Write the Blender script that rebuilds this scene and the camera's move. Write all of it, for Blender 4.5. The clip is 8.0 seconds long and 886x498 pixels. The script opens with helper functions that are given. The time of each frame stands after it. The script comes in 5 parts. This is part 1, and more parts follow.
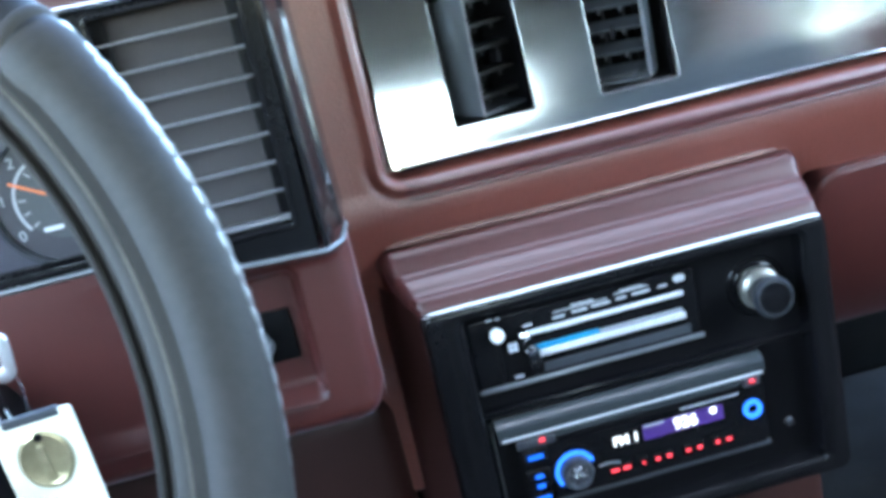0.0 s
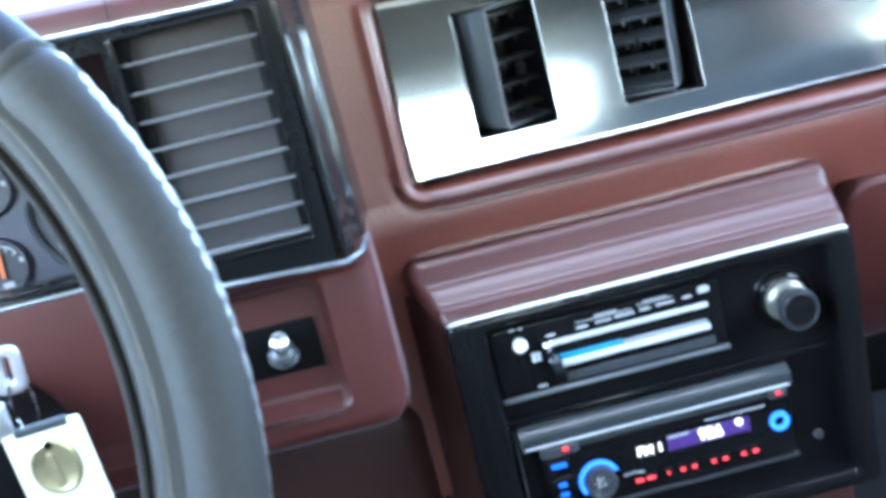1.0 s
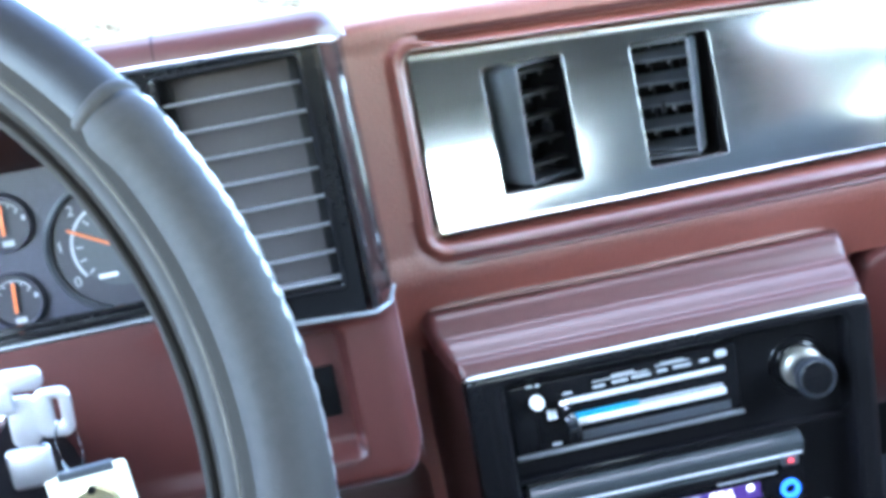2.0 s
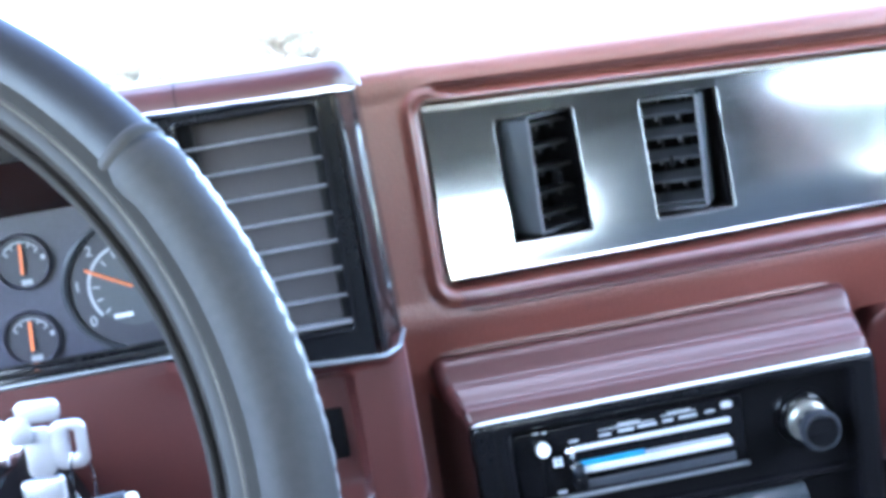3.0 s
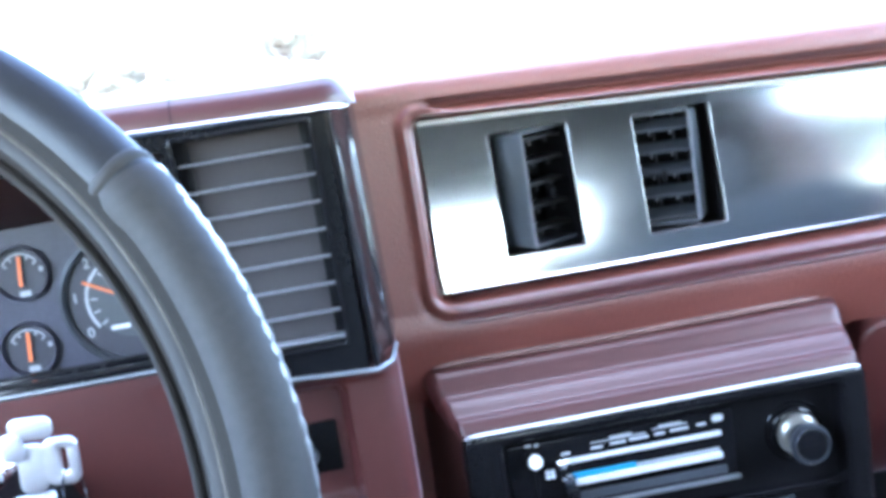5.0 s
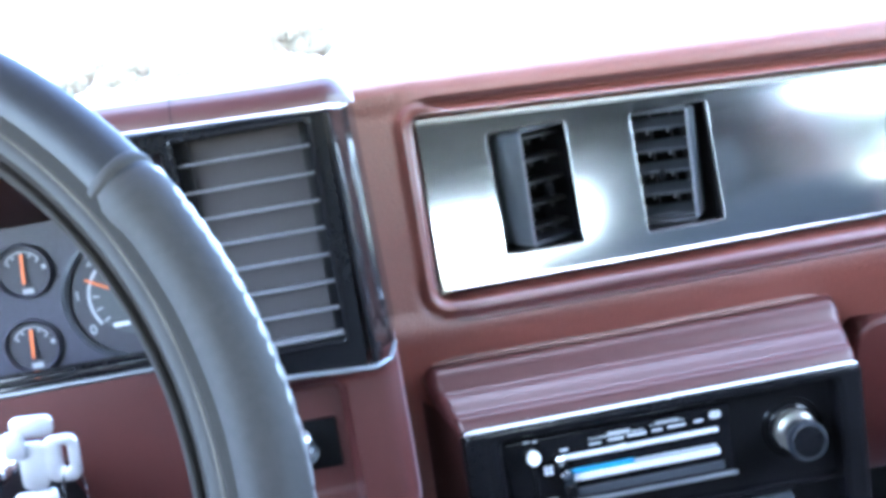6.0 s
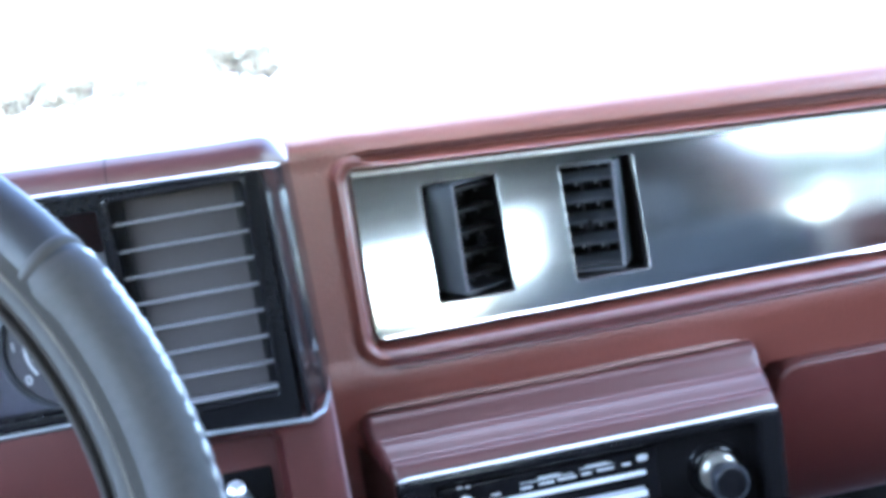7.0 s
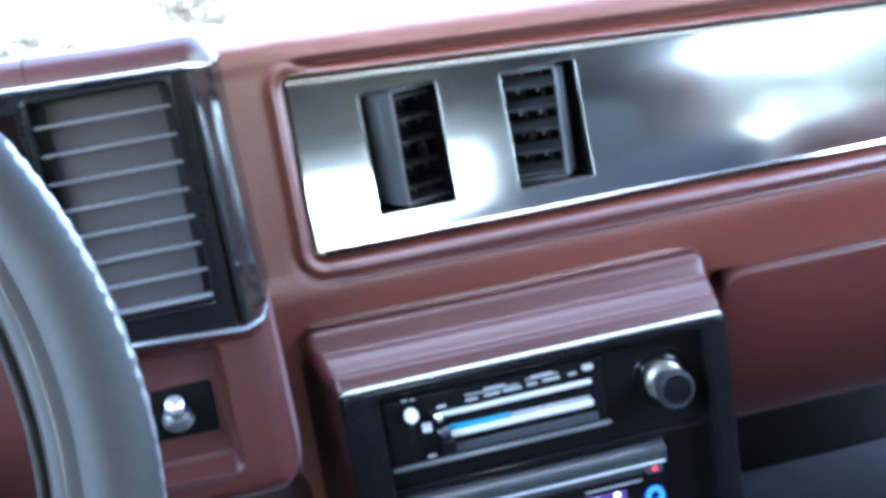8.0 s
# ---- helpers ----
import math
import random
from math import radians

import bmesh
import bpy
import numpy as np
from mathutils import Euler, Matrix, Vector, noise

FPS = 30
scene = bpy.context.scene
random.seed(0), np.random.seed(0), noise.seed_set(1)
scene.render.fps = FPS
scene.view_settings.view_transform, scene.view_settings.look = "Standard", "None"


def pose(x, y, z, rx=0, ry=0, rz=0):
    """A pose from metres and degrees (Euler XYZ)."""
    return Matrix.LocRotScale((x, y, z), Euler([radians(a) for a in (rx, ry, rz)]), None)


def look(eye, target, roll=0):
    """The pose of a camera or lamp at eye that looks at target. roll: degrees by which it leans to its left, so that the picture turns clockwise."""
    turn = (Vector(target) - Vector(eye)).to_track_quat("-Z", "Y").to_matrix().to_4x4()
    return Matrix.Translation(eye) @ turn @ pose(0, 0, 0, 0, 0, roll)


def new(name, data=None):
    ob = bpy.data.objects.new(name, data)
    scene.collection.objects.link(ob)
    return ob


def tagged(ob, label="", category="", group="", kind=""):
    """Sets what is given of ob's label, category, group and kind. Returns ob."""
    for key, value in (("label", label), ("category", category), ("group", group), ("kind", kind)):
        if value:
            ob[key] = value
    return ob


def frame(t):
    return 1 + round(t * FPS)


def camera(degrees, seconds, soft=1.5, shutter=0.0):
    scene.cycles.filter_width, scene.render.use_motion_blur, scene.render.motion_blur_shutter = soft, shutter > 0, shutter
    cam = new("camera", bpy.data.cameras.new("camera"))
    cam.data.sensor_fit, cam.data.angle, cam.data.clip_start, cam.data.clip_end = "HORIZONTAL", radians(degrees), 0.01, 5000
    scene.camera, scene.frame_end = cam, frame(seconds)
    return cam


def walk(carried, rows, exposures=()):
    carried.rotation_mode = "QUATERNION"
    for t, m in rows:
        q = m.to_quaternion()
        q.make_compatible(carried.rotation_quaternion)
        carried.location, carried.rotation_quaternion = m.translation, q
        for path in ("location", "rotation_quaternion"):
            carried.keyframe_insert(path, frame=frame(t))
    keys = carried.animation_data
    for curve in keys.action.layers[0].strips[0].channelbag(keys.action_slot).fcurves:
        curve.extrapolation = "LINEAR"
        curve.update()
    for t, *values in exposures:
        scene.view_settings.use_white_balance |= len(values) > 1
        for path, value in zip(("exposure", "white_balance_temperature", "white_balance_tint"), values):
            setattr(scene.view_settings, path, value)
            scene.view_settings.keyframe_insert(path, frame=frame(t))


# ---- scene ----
cam = camera(45.32, 8.0, soft=4.2, shutter=0.5)
PATH = [
    (0, (-0.0425, -0.6219, 0.2365), (0.1393, 1.2786, -0.3594), -12.74),
    (0.5, (-0.0059, -0.6328, 0.2369), (0.0781, 1.2723, -0.3662), -14.04),
    (1, (-0.0165, -0.6321, 0.2402), (0.0478, 1.2835, -0.3309), -13.51),
    (1.5, (-0.0463, -0.6244, 0.2493), (0.0668, 1.2980, -0.2907), -11.61),
    (3, (-0.0482, -0.6387, 0.2492), (0.0866, 1.3161, -0.1517), -9.41),
    (3.5, (-0.0407, -0.6421, 0.2528), (0.0820, 1.3187, -0.1217), -9.36),
    (4, (-0.0420, -0.6437, 0.2565), (0.0896, 1.3174, -0.1132), -9.15),
    (4.5, (-0.0422, -0.6442, 0.2554), (0.0904, 1.3145, -0.1263), -9.19),
    (6, (-0.0374, -0.6494, 0.2587), (0.0807, 1.3060, -0.1442), -9.29),
    (6.5, (-0.0399, -0.6587, 0.2630), (0.1497, 1.2962, -0.1145), -8.89),
    (7, (-0.0266, -0.6627, 0.2794), (0.1959, 1.2881, -0.1010), -8.85),
    (7.5, (0.0046, -0.6738, 0.2647), (0.1802, 1.2726, -0.1603), -9.76),
    (8, (-0.0192, -0.6560, 0.2496), (0.2637, 1.2636, -0.2353), -9.41),
]
EXPOSURE = [(0, 6.25, 6150, 2), (1, 6.6, 6150, 1), (1.5, 6.82, 6130, 2), (3, 6.55, 5920, 10), (6.5, 6.53, 5880, 10), (7.5, 6.11, 5850, 9), (8, 6.37, 5920, 9)]
walk(cam, [(t, look(eye, target, roll)) for t, eye, target, roll in PATH], EXPOSURE)

# ---- light ----
world = bpy.data.worlds.new("sky")
scene.world = world
world.use_nodes = True
wn = world.node_tree
sky = wn.nodes.new("ShaderNodeTexSky")
sky.sky_type = "NISHITA"
sky.sun_disc = False
sky.sun_elevation = radians(58)
sky.sun_rotation = radians(178)
sky.air_density = 1.0
sky.dust_density = 3.0
wn.links.new(sky.outputs[0], wn.nodes["Background"].inputs[0])
wn.nodes["Background"].inputs[1].default_value = 0.15

sun_data = bpy.data.lights.new("sun", "SUN")
sun_data.energy, sun_data.angle, sun_data.color = 0.05, radians(25), (1.0, 0.95, 0.88)
sun = new("sun", sun_data)
sun.matrix_world = look((0.15, -4.0, 6.4), (0, 0, 0))


# ---- materials ----
def material(name, color, rough=0.5, metal=0.0, vary=0.15, grain=60.0, bump=0.0, bump_scale=900.0, coat=0.0, spec=0.5,
             rough_vary=0.0, stretch=None, cells=False, sheen=0.0):
    m = bpy.data.materials.new(name)
    m.use_nodes = True
    nt = m.node_tree
    b = nt.nodes["Principled BSDF"]
    b.inputs["Roughness"].default_value = rough
    b.inputs["Metallic"].default_value = metal
    b.inputs["Coat Weight"].default_value = coat
    b.inputs["Coat Roughness"].default_value = 0.22
    b.inputs["Specular IOR Level"].default_value = spec
    b.inputs["Sheen Weight"].default_value = sheen
    b.inputs["Sheen Roughness"].default_value = 0.16
    b.inputs["Sheen Tint"].default_value = (0.86, 0.82, 1.0, 1)
    co = nt.nodes.new("ShaderNodeTexCoord")
    src = co.outputs["Object"]
    if stretch:
        mp = nt.nodes.new("ShaderNodeMapping")
        mp.inputs["Scale"].default_value = stretch
        nt.links.new(src, mp.inputs["Vector"])
        src = mp.outputs["Vector"]
    big = nt.nodes.new("ShaderNodeTexNoise")
    big.inputs["Scale"].default_value = grain * 0.2
    big.inputs["Detail"].default_value = 3
    fine = nt.nodes.new("ShaderNodeTexNoise")
    fine.inputs["Scale"].default_value = grain * 6
    fine.inputs["Detail"].default_value = 4
    for n in (big, fine):
        nt.links.new(src, n.inputs["Vector"])
    mix = nt.nodes.new("ShaderNodeMix")
    mix.inputs[0].default_value = 0.4
    nt.links.new(big.outputs["Fac"], mix.inputs[2])
    nt.links.new(fine.outputs["Fac"], mix.inputs[3])
    ramp = nt.nodes.new("ShaderNodeValToRGB")
    ramp.color_ramp.elements[0].position, ramp.color_ramp.elements[1].position = 0.3, 0.7
    ramp.color_ramp.elements[0].color = (*[c * (1 - vary) for c in color], 1)
    ramp.color_ramp.elements[1].color = (*[min(1, c * (1 + vary)) for c in color], 1)
    nt.links.new(mix.outputs[0], ramp.inputs[0])
    nt.links.new(ramp.outputs[0], b.inputs["Base Color"])
    if rough_vary:
        rr = nt.nodes.new("ShaderNodeMapRange")
        rr.inputs[1].default_value, rr.inputs[2].default_value = 0.3, 0.7
        rr.inputs[3].default_value, rr.inputs[4].default_value = max(0.02, rough - rough_vary), min(1, rough + rough_vary)
        nt.links.new(mix.outputs[0], rr.inputs[0])
        nt.links.new(rr.outputs[0], b.inputs["Roughness"])
    if bump:
        if cells:
            tex = nt.nodes.new("ShaderNodeTexVoronoi")
            tex.feature = "SMOOTH_F1"
            out = tex.outputs["Distance"]
        else:
            tex = nt.nodes.new("ShaderNodeTexNoise")
            tex.inputs["Detail"].default_value = 3
            out = tex.outputs["Fac"]
        tex.inputs["Scale"].default_value = bump_scale
        nt.links.new(src, tex.inputs["Vector"])
        bp = nt.nodes.new("ShaderNodeBump")
        bp.inputs["Strength"].default_value = bump
        bp.inputs["Distance"].default_value = 0.0006
        nt.links.new(out, bp.inputs["Height"])
        nt.links.new(bp.outputs[0], b.inputs["Normal"])
    return m


def glow(name, color, strength):
    m = material(name, [0.3 * c for c in color], 0.4)
    b = m.node_tree.nodes["Principled BSDF"]
    b.inputs["Emission Color"].default_value = (*color, 1)
    b.inputs["Emission Strength"].default_value = strength
    return m


MAROON = material("maroon_vinyl", (0.082, 0.0212, 0.0140), 0.42, spec=0.8, sheen=0.2, vary=0.20, grain=40, bump=0.5, bump_scale=800, cells=True, rough_vary=0.07)
MAROON_SMOOTH = material("maroon_moulded_plastic", (0.047, 0.0110, 0.0088), 0.46, spec=0.45, sheen=0.25, vary=0.12, grain=12, bump=0.01, bump_scale=500, coat=0.06)
HIGHLIGHT_MAROON = material("maroon_edge_highlight", (0.135, 0.072, 0.058), 0.55, spec=0.5, vary=0.35, grain=30, bump=0.2, bump_scale=700)
RIDGE_GLOSS = material("polished_maroon_vinyl", (0.045, 0.0125, 0.0130), 0.33, spec=1.0, sheen=0.2, vary=0.2, grain=30, bump=0.03, bump_scale=300)
LEDGE_GLOSS = material("glossy_maroon_plastic", (0.037, 0.0095, 0.0088), 0.38, spec=0.52, sheen=0.08, vary=0.16, grain=14, bump=0.012, bump_scale=400)
BLACK_GLOSS = material("black_gloss_plastic", (0.004, 0.004, 0.0043), 0.14, spec=0.17, vary=0.3, grain=60, bump=0.03, bump_scale=500, rough_vary=0.06)
BLACK_MATT = material("black_matt_plastic", (0.0028, 0.0027, 0.0031), 0.5, spec=0.08, vary=0.3, grain=60, bump=0.2, bump_scale=1400)
DARK_GREY = material("dark_grey_plastic", (0.028, 0.031, 0.036), 0.34, vary=0.15, grain=60, bump=0.1, bump_scale=1200)
GRILLE_CLOTH = material("speaker_cloth", (0.0225, 0.0184, 0.0195), 0.85, vary=0.2, grain=120, bump=0.5, bump_scale=2500)
BRUSHED = material("brushed_metal", (0.49, 0.515, 0.525), 0.10, 1.0, vary=0.05, grain=60, bump=0.008, bump_scale=400, rough_vary=0.015, stretch=(1, 30, 30))
CHROME = material("chrome", (0.75, 0.76, 0.78), 0.08, 1.0, vary=0.05, rough_vary=0.04)
WORN_CHROME = material("worn_chrome", (0.55, 0.55, 0.54), 0.22, 1.0, vary=0.2, rough_vary=0.1)
LEATHER = material("grey_black_leather", (0.0250, 0.0222, 0.0208), 0.62, spec=0.15, vary=0.25, grain=50, bump=0.15, bump_scale=1300, cells=True, rough_vary=0.08)
LEATHER_SHINY = material("shiny_black_leather", (0.0130, 0.0122, 0.0135), 0.50, spec=0.22, vary=0.2, grain=50, bump=0.10, bump_scale=900, cells=True, rough_vary=0.08)
BAR_GREY = material("slate_grey_plastic", (0.105, 0.103, 0.110), 0.3, vary=0.1, grain=60)
LIP_GREY = material("grey_trim", (0.16, 0.17, 0.18), 0.3, 0.6, vary=0.1)
NICKEL = material("satin_nickel", (0.55, 0.55, 0.57), 0.36, 1.0, vary=0.05, rough_vary=0.05)
# Lacing is paler than the leather to carry the highlight along it.
LACE = material("lit_grey_lace", (0.070, 0.072, 0.075), 0.28, vary=0.3, spec=0.8)
SEAM_PALE = material("pale_thread", (0.075, 0.066, 0.055), 0.7, vary=0.4, grain=200, spec=0.1)
EDGE_METAL = material("thin_pressed_metal", (0.30, 0.30, 0.30), 0.2, 1.0, vary=0.15)
DARK_BROWN = material("brown_plastic_and_shade", (0.026, 0.0105, 0.0090), 0.5, spec=0.2, vary=0.2, grain=40, bump=0.15, bump_scale=900)
EDGE_WHITE = material("worn_bright_edge", (0.66, 0.66, 0.68), 0.24, 0.7, vary=0.12, grain=90, rough_vary=0.08)
LIP_DARK = material("glossy_dark_grey_plastic", (0.022, 0.026, 0.028), 0.25, spec=0.5, vary=0.15, grain=30)
FLAP_GREY = material("lit_grey_plastic", (0.044, 0.050, 0.057), 0.3, spec=0.6, vary=0.1, grain=20)
FIN_SHADED = material("shaded_fin_plastic", (0.012, 0.0115, 0.0115), 0.4, spec=0.35, vary=0.15, grain=40)
FIN_GREY = material("dark_fin_plastic", (0.020, 0.022, 0.025), 0.36, spec=0.45, vary=0.12, grain=40)
# Diffuse silver: the shine of bright edges and chrome put into colour.
PALE_SILVER = material("pale_silver", (0.58, 0.59, 0.60), 0.3, 0.15, vary=0.1, grain=60, rough_vary=0.05)
BLACK_SOFT = material("satin_black_plastic", (0.004, 0.004, 0.0043), 0.13, spec=0.3, vary=0.2, grain=60)
RING_BLACK = material("moulded_black_plastic", (0.0150, 0.0128, 0.0110), 0.5, spec=0.15, vary=0.15, grain=60)
COLLAR_METAL = material("tarnished_chrome", (0.26, 0.245, 0.21), 0.36, 0.7, vary=0.2, grain=80)
KNOB_BLACK = material("smoky_black_plastic", (0.010, 0.012, 0.015), 0.34, spec=0.32, vary=0.2, grain=60)
# Glare of the clear gauge lens is put into these blue-greys.
GAUGE_BLUE = material("gauge_glare_grey", (0.036, 0.036, 0.051), 0.4, vary=0.25)
GAUGE_DARK = material("gauge_dial_dark", (0.024, 0.023, 0.030), 0.45, vary=0.15)
GAUGE_GREY = material("gauge_inner_grey", (0.042, 0.045, 0.049), 0.5, vary=0.12)
PRINT = material("white_print", (0.55, 0.57, 0.6), 0.6, vary=0.1)
PRINT_MID = material("pale_grey_print", (0.40, 0.41, 0.42), 0.6, vary=0.25)
PRINT_DIM = material("grey_print", (0.3, 0.31, 0.33), 0.6, vary=0.2)
NEEDLE = material("orange_needle", (0.62, 0.15, 0.04), 0.5, vary=0.05)
WHITE_KNOB = material("white_knob_plastic", (0.8, 0.8, 0.78), 0.35, vary=0.03)
BLUE_STRIP = material("blue_scale", (0.016, 0.21, 0.36), 0.4, vary=0.1)
TAG = material("yellowed_tag", (0.62, 0.6, 0.48), 0.45, vary=0.1)
BRASS = material("worn_brass", (0.32, 0.28, 0.17), 0.35, 0.8, vary=0.3, rough_vary=0.1)
# Firewall carpet is near black: the footwell's shade is in its colour.
CARPET = material("grey_carpet", (0.006, 0.0065, 0.007), 0.95, vary=0.35, grain=80, bump=1.0, bump_scale=900, spec=0.04)
FLOOR_CARPET = material("blue_grey_carpet", (0.017, 0.019, 0.021), 0.95, vary=0.35, grain=80, bump=1.0, bump_scale=900, spec=0.04)
CLOTH = material("grey_seat_cloth", (0.04, 0.04, 0.042), 0.85, spec=0.1, vary=0.2, grain=60, bump=0.6, bump_scale=1200)
HEADLINER = material("headliner_cloth", (0.020, 0.024, 0.028), 0.9, spec=0.05, vary=0.1, grain=60, bump=0.4, bump_scale=1500)
PAINT = material("body_paint", (0.11, 0.012, 0.014), 0.25, vary=0.06, coat=0.6)
GROUND = material("pale_concrete", (0.42, 0.40, 0.37), 0.9, vary=0.15, grain=4, bump=0.3, bump_scale=40)
LEAF = material("pale_green_leaves", (0.19, 0.20, 0.155), 0.9, vary=0.08, grain=3, spec=0.0)
leaf_nodes = LEAF.node_tree
leaf_through, leaf_mix = leaf_nodes.nodes.new("ShaderNodeBsdfTranslucent"), leaf_nodes.nodes.new("ShaderNodeMixShader")
leaf_through.inputs[0].default_value = (0.31, 0.325, 0.25, 1)
leaf_nodes.links.new(leaf_nodes.nodes["Principled BSDF"].outputs[0], leaf_mix.inputs[1])
leaf_nodes.links.new(leaf_through.outputs[0], leaf_mix.inputs[2])
leaf_nodes.links.new(leaf_mix.outputs[0], leaf_nodes.nodes["Material Output"].inputs[0])
BARK = material("bark", (0.28, 0.27, 0.25), 0.9, vary=0.3, grain=6)
LED_WHITE = glow("white_display_segments", (0.85, 0.9, 1.0), 0.0435)
LED_BLUE = glow("blue_lamp", (0.02, 0.16, 1.0), 0.0200)
LED_CYAN = glow("pale_blue_lamp", (0.035, 0.18, 1.0), 0.040)
LED_RED = glow("red_lamp", (1.0, 0.06, 0.09), 0.0272)
DISPLAY = glow("violet_display", (0.16, 0.07, 0.42), 0.0009)

def window_glass(name, tint):
    m = bpy.data.materials.new(name)
    m.use_nodes = True
    gn = m.node_tree
    gn.nodes.remove(gn.nodes["Principled BSDF"])
    g_tr, g_gl, g_mix = (gn.nodes.new("ShaderNode" + k) for k in ("BsdfTransparent", "BsdfGlossy", "MixShader"))
    g_tr.inputs[0].default_value = (*tint, 1)
    g_gl.inputs["Roughness"].default_value = 0.02
    g_mix.inputs[0].default_value = 0.04
    gn.links.new(g_tr.outputs[0], g_mix.inputs[1])
    gn.links.new(g_gl.outputs[0], g_mix.inputs[2])
    gn.links.new(g_mix.outputs[0], gn.nodes["Material Output"].inputs[0])
    return m


# Tints are made up to balance the light; the windshield's dims the sky.
GLASS = window_glass("dimmed_windshield_glass", (0.62, 0.64, 0.67))
SIDE = window_glass("side_window_glass", (0.90, 0.93, 0.92))
SHADED = window_glass("lightly_tinted_window_glass", (0.70, 0.72, 0.71))
TINTED = window_glass("tinted_window_glass", (0.70, 0.72, 0.71))


# ---- mesh helpers ----
def thing(name, label, category, group="", kind="", at=(0, 0, 0)):
    ob = new(name)
    ob.empty_display_size = 0.02
    ob.location = at
    return tagged(ob, label, category, group, kind)


def offset_of(ob):
    """Where a thing or part stands in the world; all meshes are drawn in world places."""
    off = Vector((0, 0, 0))
    while ob:
        off += ob.location
        ob = ob.parent
    return off


def part(name, bm, mat, parent=None, label="", sharp=38):
    me = bpy.data.meshes.new(name)
    bmesh.ops.recalc_face_normals(bm, faces=bm.faces)
    bm.to_mesh(me)
    bm.free()
    me.materials.append(mat)
    me.polygons.foreach_set("use_smooth", [True] * len(me.polygons))
    me.set_sharp_from_angle(angle=radians(sharp))
    ob = new(name, me)
    if parent:
        ob.parent = parent
        ob.location = -offset_of(parent)
    if label:
        ob["label"] = label
    return ob


def box(bm, x0, x1, y0, y1, z0, z1, bevel=0.0, seg=2, m=None):
    vs = [bm.verts.new(p) for p in ((x0, y0, z0), (x1, y0, z0), (x1, y1, z0), (x0, y1, z0), (x0, y0, z1), (x1, y0, z1), (x1, y1, z1), (x0, y1, z1))]
    fs = [bm.faces.new([vs[i] for i in q]) for q in ((0, 3, 2, 1), (4, 5, 6, 7), (0, 1, 5, 4), (1, 2, 6, 5), (2, 3, 7, 6), (3, 0, 4, 7))]
    if bevel:
        es = list({e for f in fs for e in f.edges})
        out = bmesh.ops.bevel(bm, geom=es, offset=bevel, segments=seg, profile=0.5, affect="EDGES")
        vs = list({v for f in out["faces"] for v in f.verts} | {v for v in vs if v.is_valid})
    if m is not None:
        for v in vs:
            v.co = m @ v.co
    return bm


def sweep(bm, rings, closed_ring=True, closed_path=False, caps=True):
    """Joins rings of points, one after the other, into a skin."""
    rows = [[bm.verts.new(p) for p in r] for r in rings]
    n = len(rows[0])
    pairs = list(zip(rows, rows[1:])) + ([(rows[-1], rows[0])] if closed_path else [])
    for a, b in pairs:
        for i in range(n if closed_ring else n - 1):
            j = (i + 1) % n
            bm.faces.new((a[i], a[j], b[j], b[i]))
    if caps and closed_ring and not closed_path:
        bm.faces.new(rows[0][::-1])
        bm.faces.new(rows[-1])
    return bm


def lathe(bm, profile, m, seg=32, ring=False):
    """A turned form: profile of (radius, height) along local z, laid by m."""
    rings = []
    for r, h in profile:
        rings.append([m @ Vector((max(r, 1e-5) * math.cos(a), max(r, 1e-5) * math.sin(a), h)) for a in (2 * math.pi * k / seg for k in range(seg))])
    return sweep(bm, rings, closed_path=ring)


def axis_to(p, q):
    """Local z runs from p to q."""
    return Matrix.Translation(p) @ (Vector(q) - Vector(p)).to_track_quat("Z", "Y").to_matrix().to_4x4()


def tube(bm, pts, r, seg=10, closed=False):
    pts = [Vector(p) for p in pts]
    rings = []
    for i, p in enumerate(pts):
        a = pts[i - 1] if (i or closed) else p
        b = pts[(i + 1) % len(pts)] if (i < len(pts) - 1 or closed) else p
        q = (b - a).to_track_quat("Z", "Y").to_matrix()
        rr = r[i] if isinstance(r, (list, tuple)) else r
        rings.append([p + q @ Vector((rr * math.cos(t), rr * math.sin(t), 0)) for t in (2 * math.pi * k / seg for k in range(seg))])
    return sweep(bm, rings, closed_path=closed)


def round_rect(x0, x1, z0, z1, r, seg=6):
    pts = []
    for cx, cz, a0 in ((x1 - r, z1 - r, 0), (x0 + r, z1 - r, 90), (x0 + r, z0 + r, 180), (x1 - r, z0 + r, 270)):
        for k in range(seg + 1):
            a = radians(a0 + 90 * k / seg)
            pts.append((cx + r * math.cos(a), cz + r * math.sin(a)))
    return pts


def slab(bm, x0, x1, z0, z1, r, y0, y1, bevel=0.0, seg=6):
    """A rounded-corner plate whose face is at y0 and back at y1, its front edge rounded by bevel."""
    rings = []
    steps = [(0.0, y1)]
    if bevel:
        for k in range(5):
            a = radians(90 * k / 4)
            steps.append((bevel * (1 - math.cos(a)), y0 + bevel * (1 - math.sin(a))))
    else:
        steps.append((0.0, y0))
    for d, y in steps:
        rings.append([(x, y, z) for x, z in round_rect(x0 + d, x1 - d, z0 + d, z1 - d, max(r - d, 0.0004), seg)])
    return sweep(bm, rings)


